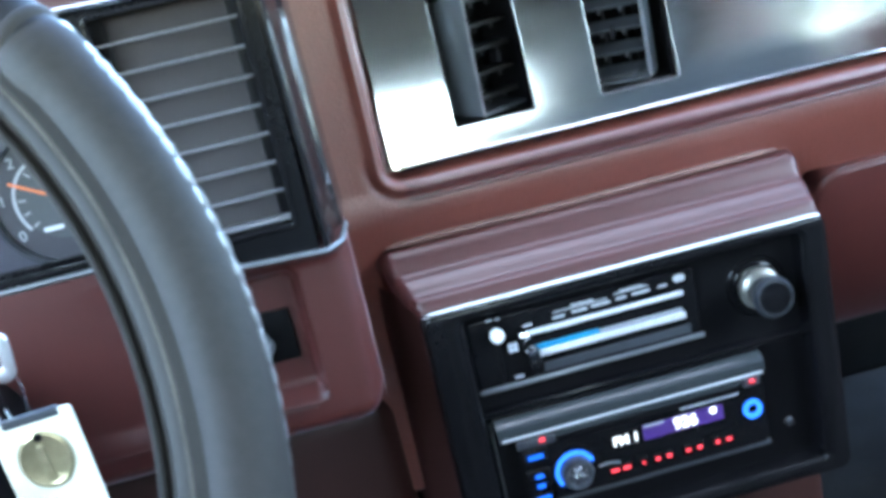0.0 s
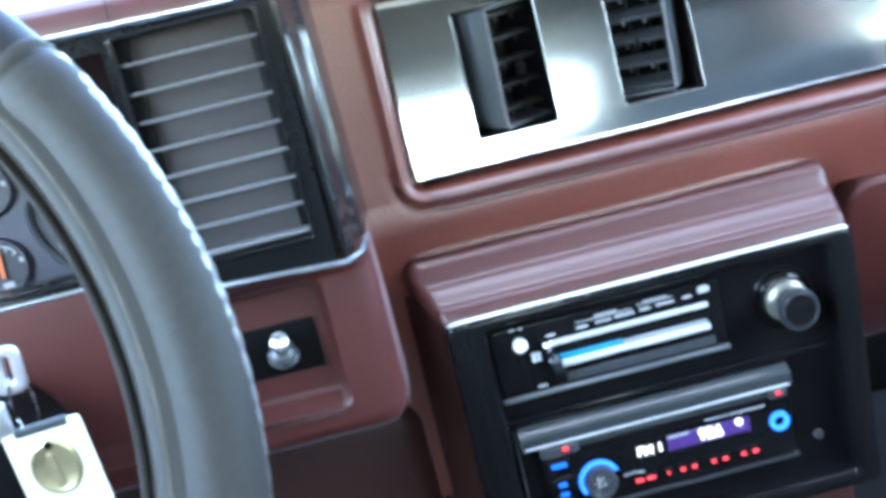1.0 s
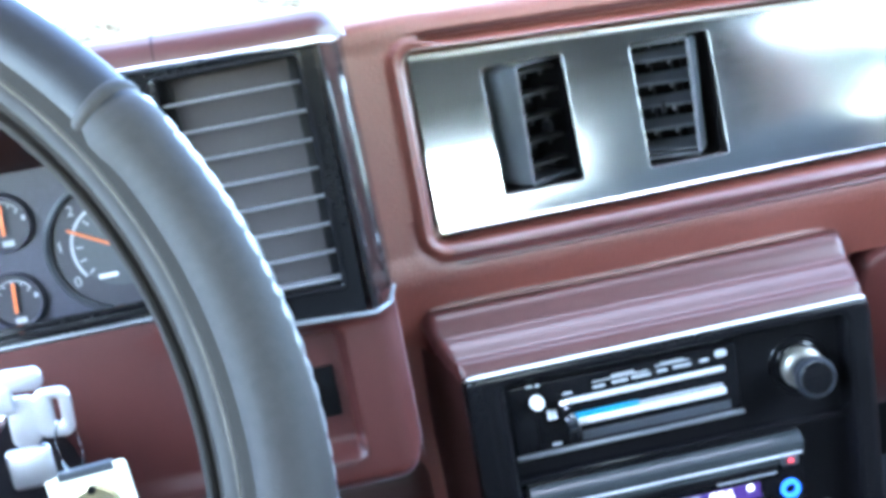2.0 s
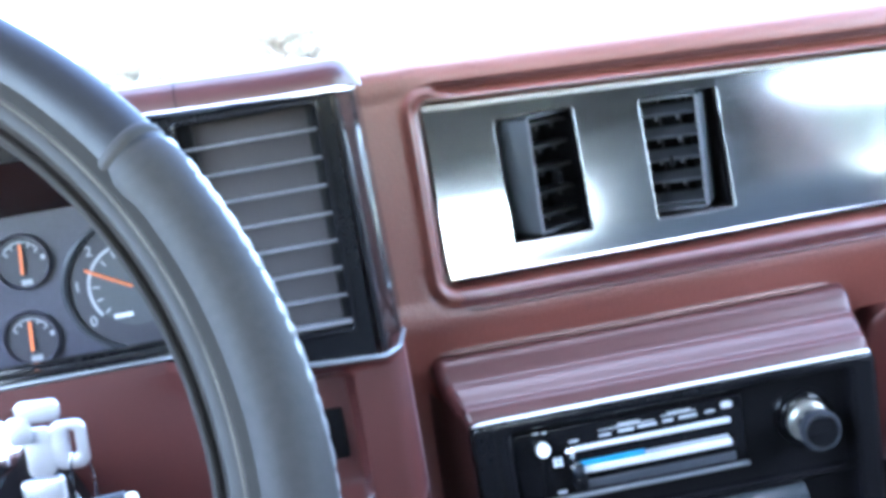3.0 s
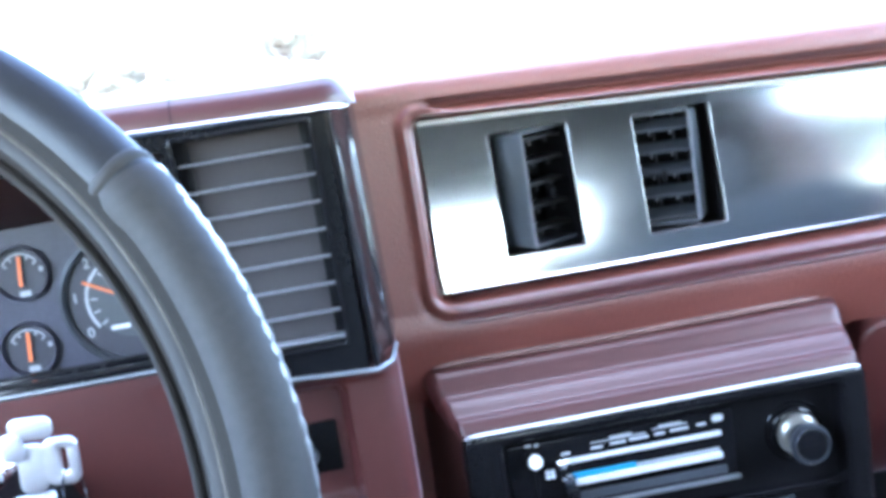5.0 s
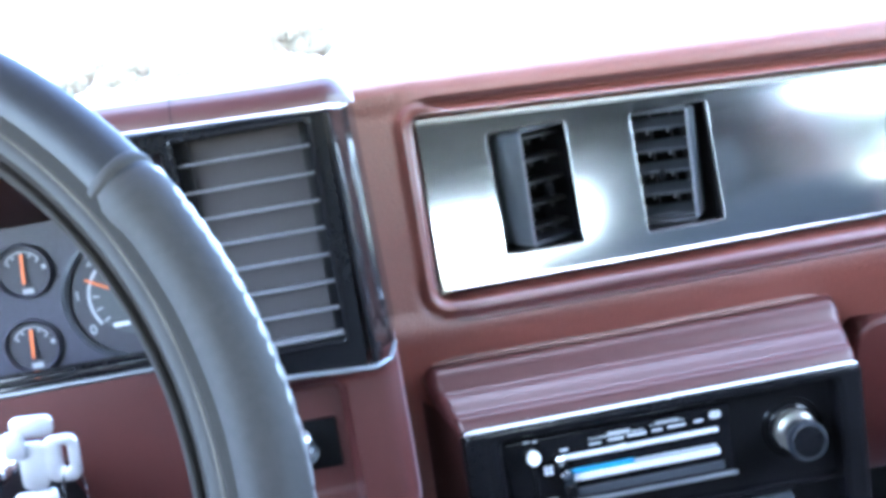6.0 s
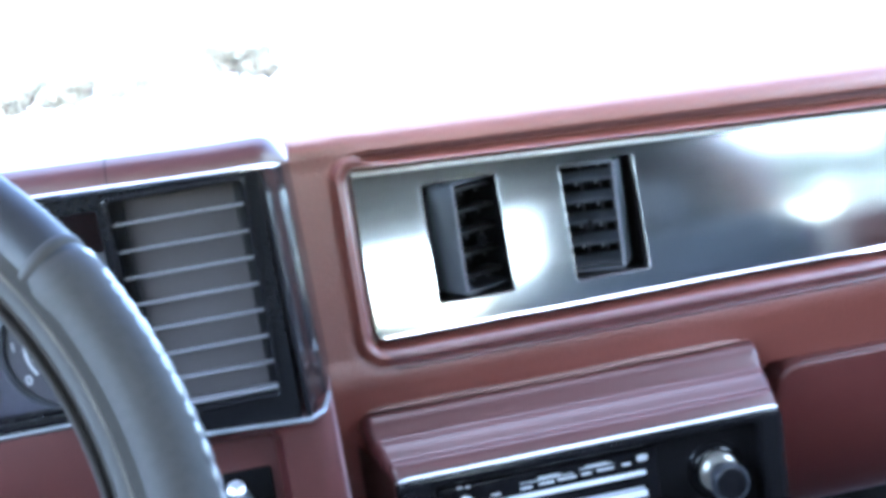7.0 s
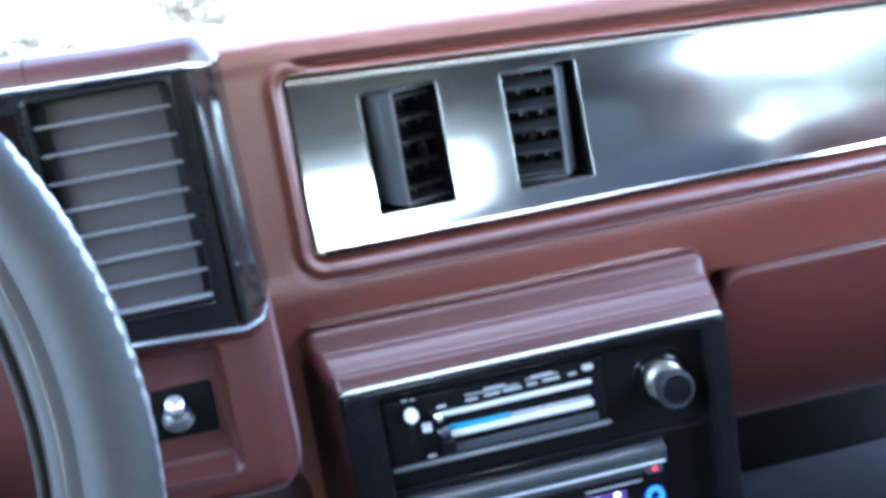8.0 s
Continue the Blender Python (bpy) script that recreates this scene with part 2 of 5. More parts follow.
def rim_frame(bm, outer, inner, y0, y1, bevel, seg=6):
    """A rounded rectangular ring: outer and inner are (x0, x1, z0, z1, r)."""
    def off(rc, d):
        x0, x1, z0, z1, r = rc
        return round_rect(x0 + d, x1 - d, z0 + d, z1 - d, max(r - d, 0.0004), seg)
    rings = [[(x, y1, z) for x, z in off(outer, 0)]]
    for k in range(4):
        a = radians(90 * k / 3)
        rings.append([(x, y0 + bevel * (1 - math.sin(a)), z) for x, z in off(outer, bevel * (1 - math.cos(a)))])
    for k in range(4):
        a = radians(90 - 90 * k / 3)
        rings.append([(x, y0 + bevel * (1 - math.sin(a)), z) for x, z in off(inner, -bevel * (1 - math.cos(a)))])
    rings.append([(x, y1, z) for x, z in off(inner, 0)])
    return sweep(bm, rings, closed_path=True)


def plate(bm, xs, zs, holes, y, thick, top=None):
    """A plate of cells between the lines xs and zs with holes left out; y(x, z) is its face. top(x, z) bends z."""
    lift = top or (lambda x, z: z)
    front, back = {}, {}
    def at(d, i, j, dy):
        if (i, j) not in d:
            z = lift(xs[i], zs[j])
            d[i, j] = bm.verts.new((xs[i], y(xs[i], z) + dy, z))
        return d[i, j]
    solid = set()
    for i in range(len(xs) - 1):
        for j in range(len(zs) - 1):
            cx, cz = (xs[i] + xs[i + 1]) / 2, (zs[j] + zs[j + 1]) / 2
            if not any(h[0] < cx < h[1] and h[2] < cz < h[3] for h in holes):
                solid.add((i, j))
    for i, j in solid:
        q = ((i, j), (i + 1, j), (i + 1, j + 1), (i, j + 1))
        bm.faces.new([at(front, a, b, 0) for a, b in q])
        bm.faces.new([at(back, a, b, thick) for a, b in q[::-1]])
        for (a, b), n in zip(zip(q, q[1:] + q[:1]), ((i, j - 1), (i + 1, j), (i, j + 1), (i - 1, j))):
            if n not in solid:
                bm.faces.new((at(front, *a, 0), at(back, *a, thick), at(back, *b, thick), at(front, *b, 0)))
    return bm


def lettering(name, text, size, m, mat, parent, depth=0.0003, shear=0.0, bold=0.0):
    cu = bpy.data.curves.new(name, "FONT")
    cu.body, cu.size, cu.extrude, cu.align_x, cu.align_y, cu.shear = text, size, depth, "CENTER", "CENTER", shear
    cu.offset = bold
    tmp = new(name, cu)
    me = bpy.data.meshes.new_from_object(tmp)
    bpy.data.objects.remove(tmp)
    bpy.data.curves.remove(cu)
    me.transform(m)
    me.materials.append(mat)
    ob = new(name, me)
    ob.parent = parent
    ob.location = -offset_of(parent)
    return ob


def facing(x, y, z, rz=0):
    """The pose of writing that faces the driver."""
    return pose(x, y, z, 90, 0, 0) @ pose(0, 0, 0, 0, 0, rz)


def spread(*spans):
    """Lines from (start, end, steps) spans set end to end."""
    out = []
    for a, b, n in spans:
        out += [a + (b - a) * k / n for k in range(n)]
    return out + [spans[-1][1]]


def smooth(t):
    t = min(max(t, 0.0), 1.0)
    return t * t * (3 - 2 * t)


def spline(pts, n):
    """A smooth line through 2D points, n steps for each span."""
    out = []
    for i in range(len(pts) - 1):
        p = [Vector(pts[min(max(k, 0), len(pts) - 1)]) for k in (i - 1, i, i + 1, i + 2)]
        for k in range(n):
            t = k / n
            out.append(0.5 * (2 * p[1] + (p[2] - p[0]) * t + (2 * p[0] - 5 * p[1] + 4 * p[2] - p[3]) * t * t + (3 * p[1] - p[0] - 3 * p[2] + p[3]) * t ** 3))
    return out + [Vector(pts[-1])]


def sd_round(x, z, x0, x1, z0, z1, r):
    dx = max(x0 + r - x, x - x1 + r)
    dz = max(z0 + r - z, z - z1 + r)
    return math.hypot(max(dx, 0), max(dz, 0)) + min(max(dx, dz), 0) - r


# ---- the cabin: floor, roof, pillars, doors, glass, seats ----
L, R = -0.62, 0.88          # inner faces of the doors
FLOOR, ROOF = -0.52, 0.66
SILL = 0.24                 # lower edge of the side glass

def one(name, mat, label, category, *boxes, bevel=0.006, kind="structure"):
    bm = bmesh.new()
    for b in boxes:
        box(bm, *b, bevel=bevel)
    return tagged(part(name, bm, mat), label, category, kind=kind)

one("floor", FLOOR_CARPET, "dark grey carpeted car floor", "floor", (L - 0.06, R + 0.06, -2.2, 0.75, FLOOR - 0.05, FLOOR))
one("ceiling", HEADLINER, "grey cloth headliner of the car", "headliner", (L - 0.06, R + 0.06, -1.75, -0.12, ROOF, ROOF + 0.04), bevel=0.015)
# Unseen header, added low to cut bright sky from the panel's reflection.
one("rear_header", HEADLINER, "grey header over the rear window, added to darken the panel's reflection", "headliner", (L - 0.06, R + 0.06, -1.92, -1.745, 0.52, ROOF + 0.04), bevel=0.015)
one("firewall", CARPET, "carpeted firewall under the dashboard, darkened for footwell shade", "wall", (L - 0.06, R + 0.06, 0.70, 0.75, FLOOR, 0.165))
one("wall_rear", CLOTH, "grey parcel shelf and rear seat wall", "wall", (L - 0.06, R + 0.06, -2.2, -2.15, FLOOR, 0.22))


def door_side(name, x0, x1, hinge):
    d = thing(name, "maroon vinyl car door with a pull and glass above", "door", kind="structure")
    bm = bmesh.new()
    box(bm, x0, x1, -1.45, 0.62, FLOOR, SILL, 0.012)
    part("door_panel", bm, MAROON, d)
    bm = bmesh.new()
    box(bm, x0, x1, -2.15, -1.45, FLOOR, SILL, 0.012)
    part("rear_quarter_panel", bm, MAROON, d)
    bm = bmesh.new()
    inner = x1 if hinge > 0 else x0
    box(bm, min(inner, inner + hinge * 0.05), max(inner, inner + hinge * 0.05), -0.75, -0.35, 0.02, 0.07, 0.012)
    part("armrest", bm, MAROON_SMOOTH, d)
    return d

door_side("door_1", L - 0.06, L, 1)
door_side("door_2", R, R + 0.06, -1)


def pillar(name, p, q, r):
    bm = bmesh.new()
    tube(bm, [p, q], r, 12)
    return tagged(part(name, bm, MAROON_SMOOTH), "maroon padded roof pillar of the car", "pillar", kind="structure")

for x in (L - 0.02, R + 0.02):
    pillar("pillar", (x, 0.66, 0.18), (x, -0.10, ROOF + 0.02), 0.032)
    pillar("pillar", (x, -1.47, 0.22), (x, -1.48, ROOF + 0.02), 0.05)


def rear_pillar(x0, x1, xr0, xr1):
    """A broad solid pillar between the side glass and the rear window."""
    bm = bmesh.new()
    box(bm, x0, x1, -2.17, -1.50, SILL, ROOF + 0.02, 0.02)
    box(bm, xr0, xr1, -2.17, -2.10, 0.20, ROOF + 0.02, 0.02)
    return tagged(part("pillar", bm, HEADLINER), "broad grey trimmed rear roof pillar", "pillar", kind="structure")

# Out of view; made broad, most on the right, to darken the panel's reflection.
rear_pillar(L - 0.05, L, L, L + 0.20)
rear_pillar(R, R + 0.05, R - 0.40, R)


def pane(name, corners, label, glass=None):
    bm = bmesh.new()
    vs = [bm.verts.new(c) for c in corners]
    bm.faces.new(vs)
    n = (vs[1].co - vs[0].co).cross(vs[2].co - vs[0].co).normalized() * 0.004
    ext = bmesh.ops.extrude_face_region(bm, geom=bm.faces[:])
    for v in ext["geom"]:
        if isinstance(v, bmesh.types.BMVert):
            v.co += n
    ob = tagged(part(name, bm, glass or TINTED), label, "window", kind="structure")
    ob.visible_shadow = False
    return ob

pane("window_1", ((L, 0.64, 0.185), (R, 0.64, 0.185), (R, -0.12, ROOF), (L, -0.12, ROOF)), "raked windshield glass, darkened to hold back sky light", GLASS)
pane("window_2", ((L - 0.03, 0.55, SILL), (L - 0.03, -1.46, SILL), (L - 0.03, -1.46, ROOF), (L - 0.03, -0.12, ROOF)), "clear driver side window glass", SIDE)
pane("window_3", ((R + 0.03, 0.55, SILL), (R + 0.03, -1.46, SILL), (R + 0.03, -1.46, ROOF), (R + 0.03, -0.12, ROOF)), "lightly tinted passenger side window glass", SHADED)
pane("window_4", ((L + 0.2, -2.17, 0.22), (R - 0.40, -2.17, 0.22), (R - 0.40, -1.90, 0.52), (L + 0.2, -1.90, 0.52)), "tinted rear window glass")


def seat(x0, x1, y):
    s = thing("front_seat", "grey cloth front car seat with a tall back", "car seat", "front seats", at=((x0 + x1) / 2, y, FLOOR))
    bm = bmesh.new()
    box(bm, x0, x1, y - 0.1, y + 0.42, FLOOR + 0.14, FLOOR + 0.34, 0.05, 4)
    part("seat", bm, CLOTH, s)
    bm = bmesh.new()
    box(bm, x0, x1, y - 0.26, y - 0.1, FLOOR + 0.2, 0.26, 0.05, 4)
    part("backrest", bm, CLOTH, s)
    bm = bmesh.new()
    box(bm, x0 + 0.17, x1 - 0.17, y - 0.25, y - 0.14, 0.265, 0.42, 0.04, 4)
    part("headrest", bm, CLOTH, s)
    bm = bmesh.new()
    box(bm, x0 + 0.05, x1 - 0.05, y - 0.08, y + 0.36, FLOOR, FLOOR + 0.14, 0.01)
    part("seat_base", bm, BLACK_MATT, s)
    return s

# Out of view; backs raised to keep rear light off the lower dash.
seat(-0.57, 0.06, -0.98)
seat(0.20, 0.83, -0.98)
rs = thing("rear_seat", "grey cloth rear bench seat of the car", "car seat", at=(0.13, -1.9, FLOOR))
bm = bmesh.new()
box(bm, L + 0.03, R - 0.03, -2.0, -1.5, FLOOR, FLOOR + 0.36, 0.05, 4)
part("seat", bm, CLOTH, rs)
bm = bmesh.new()
box(bm, L + 0.03, R - 0.03, -2.14, -1.98, FLOOR + 0.3, 0.2, 0.05, 4)
part("backrest", bm, CLOTH, rs)

# ---- outside: ground, trees, low buildings, the car's own bonnet ----
GZ = -0.9
bm = bmesh.new()
vs = [bm.verts.new(p) for p in ((-1500, -1500, GZ), (1500, -1500, GZ), (1500, 1500, GZ), (-1500, 1500, GZ))]
bm.faces.new(vs)
tagged(part("ground", bm, GROUND), "pale sunlit concrete ground to the horizon", "ground", kind="structure")

bm = bmesh.new()
rings = []
for y, z, w in ((0.70, 0.13, 0.74), (0.9, 0.12, 0.76), (1.4, 0.07, 0.76), (1.85, -0.01, 0.74), (1.95, -0.09, 0.72)):
    rings.append([(0.13 + w * k / 10, y, z - 0.05 * (abs(k) / 10) ** 3 + (0.012 if abs(k) < 4 else 0)) for k in range(-10, 11)])
sweep(bm, rings, closed_ring=False)
ext = bmesh.ops.extrude_face_region(bm, geom=bm.faces[:])
for v in ext["geom"]:
    if isinstance(v, bmesh.types.BMVert):
        v.co.z -= 0.02
tagged(part("car_bonnet", bm, PAINT), "dark red painted car bonnet beyond the windshield", "car bonnet", kind="structure")


def tree(x, y, trunk, crown_r, crown_h, seed, dense=1400):
    rng = random.Random(seed)
    t = thing("tree", "pale green leafy tree in bright haze", "tree", "trees round the car", at=(x, y, GZ))
    bm = bmesh.new()
    tube(bm, [(x, y, GZ - 0.1), (x + 0.1, y, GZ + trunk * 0.5), (x - 0.05, y + 0.1, GZ + trunk)], [crown_r * 0.10, crown_r * 0.08, crown_r * 0.06], 9)
    for k in range(6):
        a = k * 1.05 + rng.random() * 0.5
        e = (x + crown_r * 0.7 * math.cos(a), y + crown_r * 0.7 * math.sin(a), GZ + trunk + crown_h * (0.3 + 0.4 * rng.random()))
        tube(bm, [(x, y, GZ + trunk * 0.8), e], [crown_r * 0.05, crown_r * 0.015], 6)
    part("trunk", bm, BARK, t)
    bm = bmesh.new()
    lobes = [(rng.uniform(-0.6, 0.6), rng.uniform(-0.6, 0.6), rng.uniform(0.05, 0.75), rng.uniform(0.3, 0.5)) for _ in range(11)]
    for _ in range(dense):
        lx, ly, lz, lr = rng.choice(lobes)
        d = Vector((rng.gauss(0, 1), rng.gauss(0, 1), rng.gauss(0, 1))).normalized() * lr * rng.uniform(0.6, 1.05)
        c = Vector((x + crown_r * (lx + d.x), y + crown_r * (ly + d.y), GZ + trunk + crown_h * (lz + 0.15 + d.z * 0.7)))
        s = crown_r * rng.uniform(0.05, 0.10)
        q = Euler((rng.uniform(0, 6), rng.uniform(0, 6), rng.uniform(0, 6))).to_matrix()
        f = [bm.verts.new(c + q @ Vector(p) * s) for p in ((-1, 0, 0), (-0.2, -0.6, 0.1), (1, 0, 0.25), (0, 0.6, 0))]
        bm.faces.new(f)
    part("crown", bm, LEAF, t)
    return t


tree(-4.9, 100.0, 0.8, 3.9, 3.4, 3, 26000)
tree(-2.2, 101.0, 0.5, 1.6, 1.3, 5, 9000)
tree(-20.5, 104.0, 0.6, 3.2, 2.3, 7, 14000)
tree(-26.0, 110.0, 0.6, 3.6, 2.6, 11, 14000)
tree(-15.5, 108.0, 0.5, 2.2, 1.6, 13, 9000)
tree(43.5, 98.0, 0.2, 0.7, 0.5, 17, 120)
# Unseen tree, added to break up the window's reflection in the trim panel.
tree(11.5, -17.0, 1.6, 4.6, 5.2, 23, 8000)
tree(47.0, 100.0, 0.2, 0.6, 0.5, 19, 120)


# ---- dashboard ----
dash = thing("dashboard", "maroon padded vinyl car dashboard with moulded lips", "dashboard", kind="structure")

BEZ = (-0.004, 0.80, 0.0845, 0.206)     # opening for the metal panel


def panel_top(x):
    return 0.2020 - 0.046 * max(x, 0)


def pad_push(x, z):
    """How far the pad steps back: the panel's opening, and the end by the cluster."""
    d = sd_round(x, z, BEZ[0], BEZ[1], BEZ[2], panel_top(x) + 0.005, 0.008)
    push = 0.024 * smooth((0.0015 - d) / 0.004)
    up = smooth((z - 0.13) / 0.06) * smooth((x + 0.004) / 0.03)
    push += -(0.0032 + 0.002 * up) * math.exp(-((d - 0.006 + 0.0040 * up) / (0.0035 - 0.0012 * up)) ** 2)
    push += 0.0016 * math.exp(-((d - 0.013) / 0.002) ** 2) * (z < 0.1)
    return push


def fall(z):
    """How fast a line of the pad at height z falls towards the passenger side."""
    if z < 0.205:
        return 0.046 * smooth((z - 0.12) / 0.085)
    return 0.046 - 0.008 * smooth((z - 0.205) / 0.02)


prof = spline([(0.046, 0.016), (0.0395, 0.030), (0.0320, 0.0455), (0.0270, 0.058), (0.0262, 0.069), (0.028, 0.080)], 4)
prof += [Vector((0.028, z)) for z in spread((0.082, 0.2075, 52))]
NFACE = len(prof)
# above the panel the roll overhangs a groove; by the cluster the pad runs up smoothly
grooved = spline([(0.0285, 0.2083), (0.0312, 0.2097), (0.0328, 0.2120), (0.0328, 0.2142), (0.0300, 0.2162), (0.0266, 0.2176), (0.0261, 0.2200), (0.0272, 0.2250), (0.0308, 0.2308), (0.0380, 0.2358), (0.0480, 0.2386), (0.0620, 0.2398), (0.085, 0.2392), (0.12, 0.2350), (0.30, 0.212), (0.70, 0.172)], 4)
plain = spline([(0.0281, 0.2083), (0.0281, 0.2097), (0.0280, 0.2120), (0.0278, 0.2142), (0.0276, 0.2162), (0.0275, 0.2176), (0.0275, 0.2200), (0.0280, 0.2250), (0.0312, 0.2308), (0.0382, 0.2358), (0.0480, 0.2386), (0.0620, 0.2398), (0.085, 0.2392), (0.12, 0.2350), (0.30, 0.212), (0.70, 0.172)], 4)
prof += grooved
xs = spread((-0.060, 0.03, 45), (0.03, 0.42, 78), (0.42, 0.90, 30))
bm = bmesh.new()
rings = []
for x in xs:
    row = []
    g = smooth((x + 0.008) / 0.026)
    for k, p in enumerate(prof):
        if k >= NFACE:
            p = plain[k - NFACE].lerp(p, g)
        z = p[1] - fall(p[1]) * max(x, 0.0) * (1.0 if p[0] < 0.05 else max(0.0, 1 - (p[0] - 0.05) / 0.3))
        row.append((x, p[0] + pad_push(x, z) * (p[0] < 0.05), z))
    rings.append(row)
sweep(bm, rings, closed_ring=False)
bmesh.ops.delete(bm, geom=[f for f in bm.faces if sd_round(f.calc_center_median().x, f.calc_center_median().z, BEZ[0], BEZ[1], BEZ[2], panel_top(f.calc_center_median().x) + 0.005, 0.008) < -0.005 and f.calc_center_median().y < 0.06], context="FACES")
part("dash_pad", bm, MAROON, dash, "grained maroon vinyl pad")
bm = bmesh.new()
tube(bm, [(x, 0.0268, 0.2172 - 0.0420 * max(x, 0.0)) for x in spread((0.006, 0.88, 40))], [0.0002] + [0.0006] * 40, 8)
part("pad_seam", bm, DARK_BROWN, dash, "dark stitched seam of the pad")
bm = bmesh.new()
tube(bm, [(x, 0.0292, 0.2150 - 0.0425 * max(x, 0.0)) for x in spread((0.004, 0.88, 40))], [0.0003] + [0.0013] * 40, 8)
part("pad_piping", bm, MAROON_SMOOTH, dash, "thin maroon piping under the roll")

# glossy half-round ridge along the panel's lower edge, and the finer one below it
bm = bmesh.new()
sweep(bm, [[(x, 0.0275 - 0.0044 * e * math.sin(radians(15 * k)), 0.0778 + 0.0045 * math.cos(radians(15 * k))) for k in range(13)] for x, e in [(0.000, 0.1), (0.004, 0.5), (0.010, 0.85), (0.018, 1.0)] + [(x, 1.0) for x in spread((0.03, 0.86, 30))]], closed_ring=False)
part("lower_ridge", bm, RIDGE_GLOSS, dash, "glossy half-round maroon ridge", sharp=70)
bm = bmesh.new()
sweep(bm, [[(x, 0.0272 - 0.0024 * e * math.sin(radians(20 * k)), 0.0699 + 0.0021 * math.cos(radians(20 * k))) for k in range(10)] for x, e in [(0.006, 0.1), (0.014, 0.6), (0.024, 1.0)] + [(x, 1.0) for x in spread((0.04, 0.86, 30))]], closed_ring=False)
part("lower_ridge", bm, RIDGE_GLOSS, dash, "narrow maroon ridge", sharp=70)

bm = bmesh.new()
sweep(bm, [[(x, y, z) for y, z in ((0.0465, 0.017), (0.054, -0.01), (0.060, -0.06), (0.062, -0.15))] for x in (-0.060, -0.02, 0.03)], closed_ring=False)
part("pad_lower", bm, MAROON, dash)

# top pad over the instrument cluster side
bm = bmesh.new()
sweep(bm, [[(x, y, z) for y, z in ((0.00, 0.2405), (0.075, 0.2385), (0.30, 0.213), (0.70, 0.174))] for x in (-0.62, -0.3, -0.058)], closed_ring=False)
part("top_pad", bm, MAROON, dash)

# lower dash body behind everything
bm = bmesh.new()
box(bm, -0.62, -0.02, 0.10, 0.16, -0.30, 0.20, 0.01)
part("lower_dash_body", bm, BLACK_MATT, dash)
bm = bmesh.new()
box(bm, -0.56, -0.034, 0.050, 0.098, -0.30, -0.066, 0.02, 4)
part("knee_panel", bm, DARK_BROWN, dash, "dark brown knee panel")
bm = bmesh.new()
box(bm, 0.265, 0.88, 0.060, 0.12, 0.004, 0.030, 0.010, 3)
box(bm, 0.265, 0.88, 0.255, 0.30, -0.170, 0.010, 0.010, 3)
part("glove_box_surround", bm, MAROON, dash)

# ---- centre stack shell with its ridged ledge ----
stack = thing("centre_stack", "maroon ridged hood over a black centre console face", "console", kind="structure")
led = [(0.052, 0.0415), (0.040, 0.0405), (0.0320, 0.0390), (0.0268, 0.0362), (0.0236, 0.0318), (0.0216, 0.0270), (0.0192, 0.0234), (0.0162, 0.0222), (0.0135, 0.0206), (0.0100, 0.0178), (0.0070, 0.0148), (0.0050, 0.0132), (0.0028, 0.0124), (0.0006, 0.0112), (-0.0012, 0.0082), (-0.0030, 0.004)]
ledge = spline(led, 4)
for _ in range(7):      # worn soft ridges
    ledge = [ledge[0]] + [(Vector(a) + 2 * Vector(b) + Vector(c)) / 4 for a, b, c in zip(ledge, ledge[1:], ledge[2:])] + [ledge[-1]]
LX0, LX1 = -0.0260, 0.2600
bm = bmesh.new()
rings = []
for k in range(-12, 61 + 8):
    row = []
    for i, p in enumerate(ledge):
        v = i / (len(ledge) - 1)
        a = LX0 + 0.0185 * v
        b = LX1 + 0.0045 * (1 - v)
        ra, rb = 0.011 - 0.006 * v, 0.006 - 0.002 * v
        if k < 0:           # the ends roll over to the sides
            t = radians(90 * -k / 12)
            x, drop = a + ra * (1 - math.sin(t)), ra * (1 - math.cos(t))
        elif k > 60:
            t = radians(90 * (k - 60) / 8)
            x, drop = b - rb * (1 - math.sin(t)), rb * (1 - math.cos(t))
        else:
            x, drop = a + ra + (b - rb - a - ra) * k / 60, 0.0
        row.append((x, p[0] + drop * 0.55, p[1] - drop * 1.1))
    rings.append(row)
sweep(bm, rings, closed_ring=False)
part("ledge", bm, LEDGE_GLOSS, stack, "glossy ridged maroon ledge", sharp=60)
# the highlight along the ledge's back edge, against the pad, put in as a pale strip
bm = bmesh.new()
tube(bm, [(x, 0.0322 + 0.0003 * math.sin(x * 50), 0.0398 + 0.0004 * math.sin(x * 31 + 1)) for x in spread((-0.016, 0.252, 40))], [0.0006, 0.0012] + [0.0020] * 37 + [0.0012, 0.0006], 10)
part("back_edge", bm, HIGHLIGHT_MAROON, stack, "pale strip for the highlight on the back edge")
# Left side is maroon too; dark brown puts its shade into the colour.
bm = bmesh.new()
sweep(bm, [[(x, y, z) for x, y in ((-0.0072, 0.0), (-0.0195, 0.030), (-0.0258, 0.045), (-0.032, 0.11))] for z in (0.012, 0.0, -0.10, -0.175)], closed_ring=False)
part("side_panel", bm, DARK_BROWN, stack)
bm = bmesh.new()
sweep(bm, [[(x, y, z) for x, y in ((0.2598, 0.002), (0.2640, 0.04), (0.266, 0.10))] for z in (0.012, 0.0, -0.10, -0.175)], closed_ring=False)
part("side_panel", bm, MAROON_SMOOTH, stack)

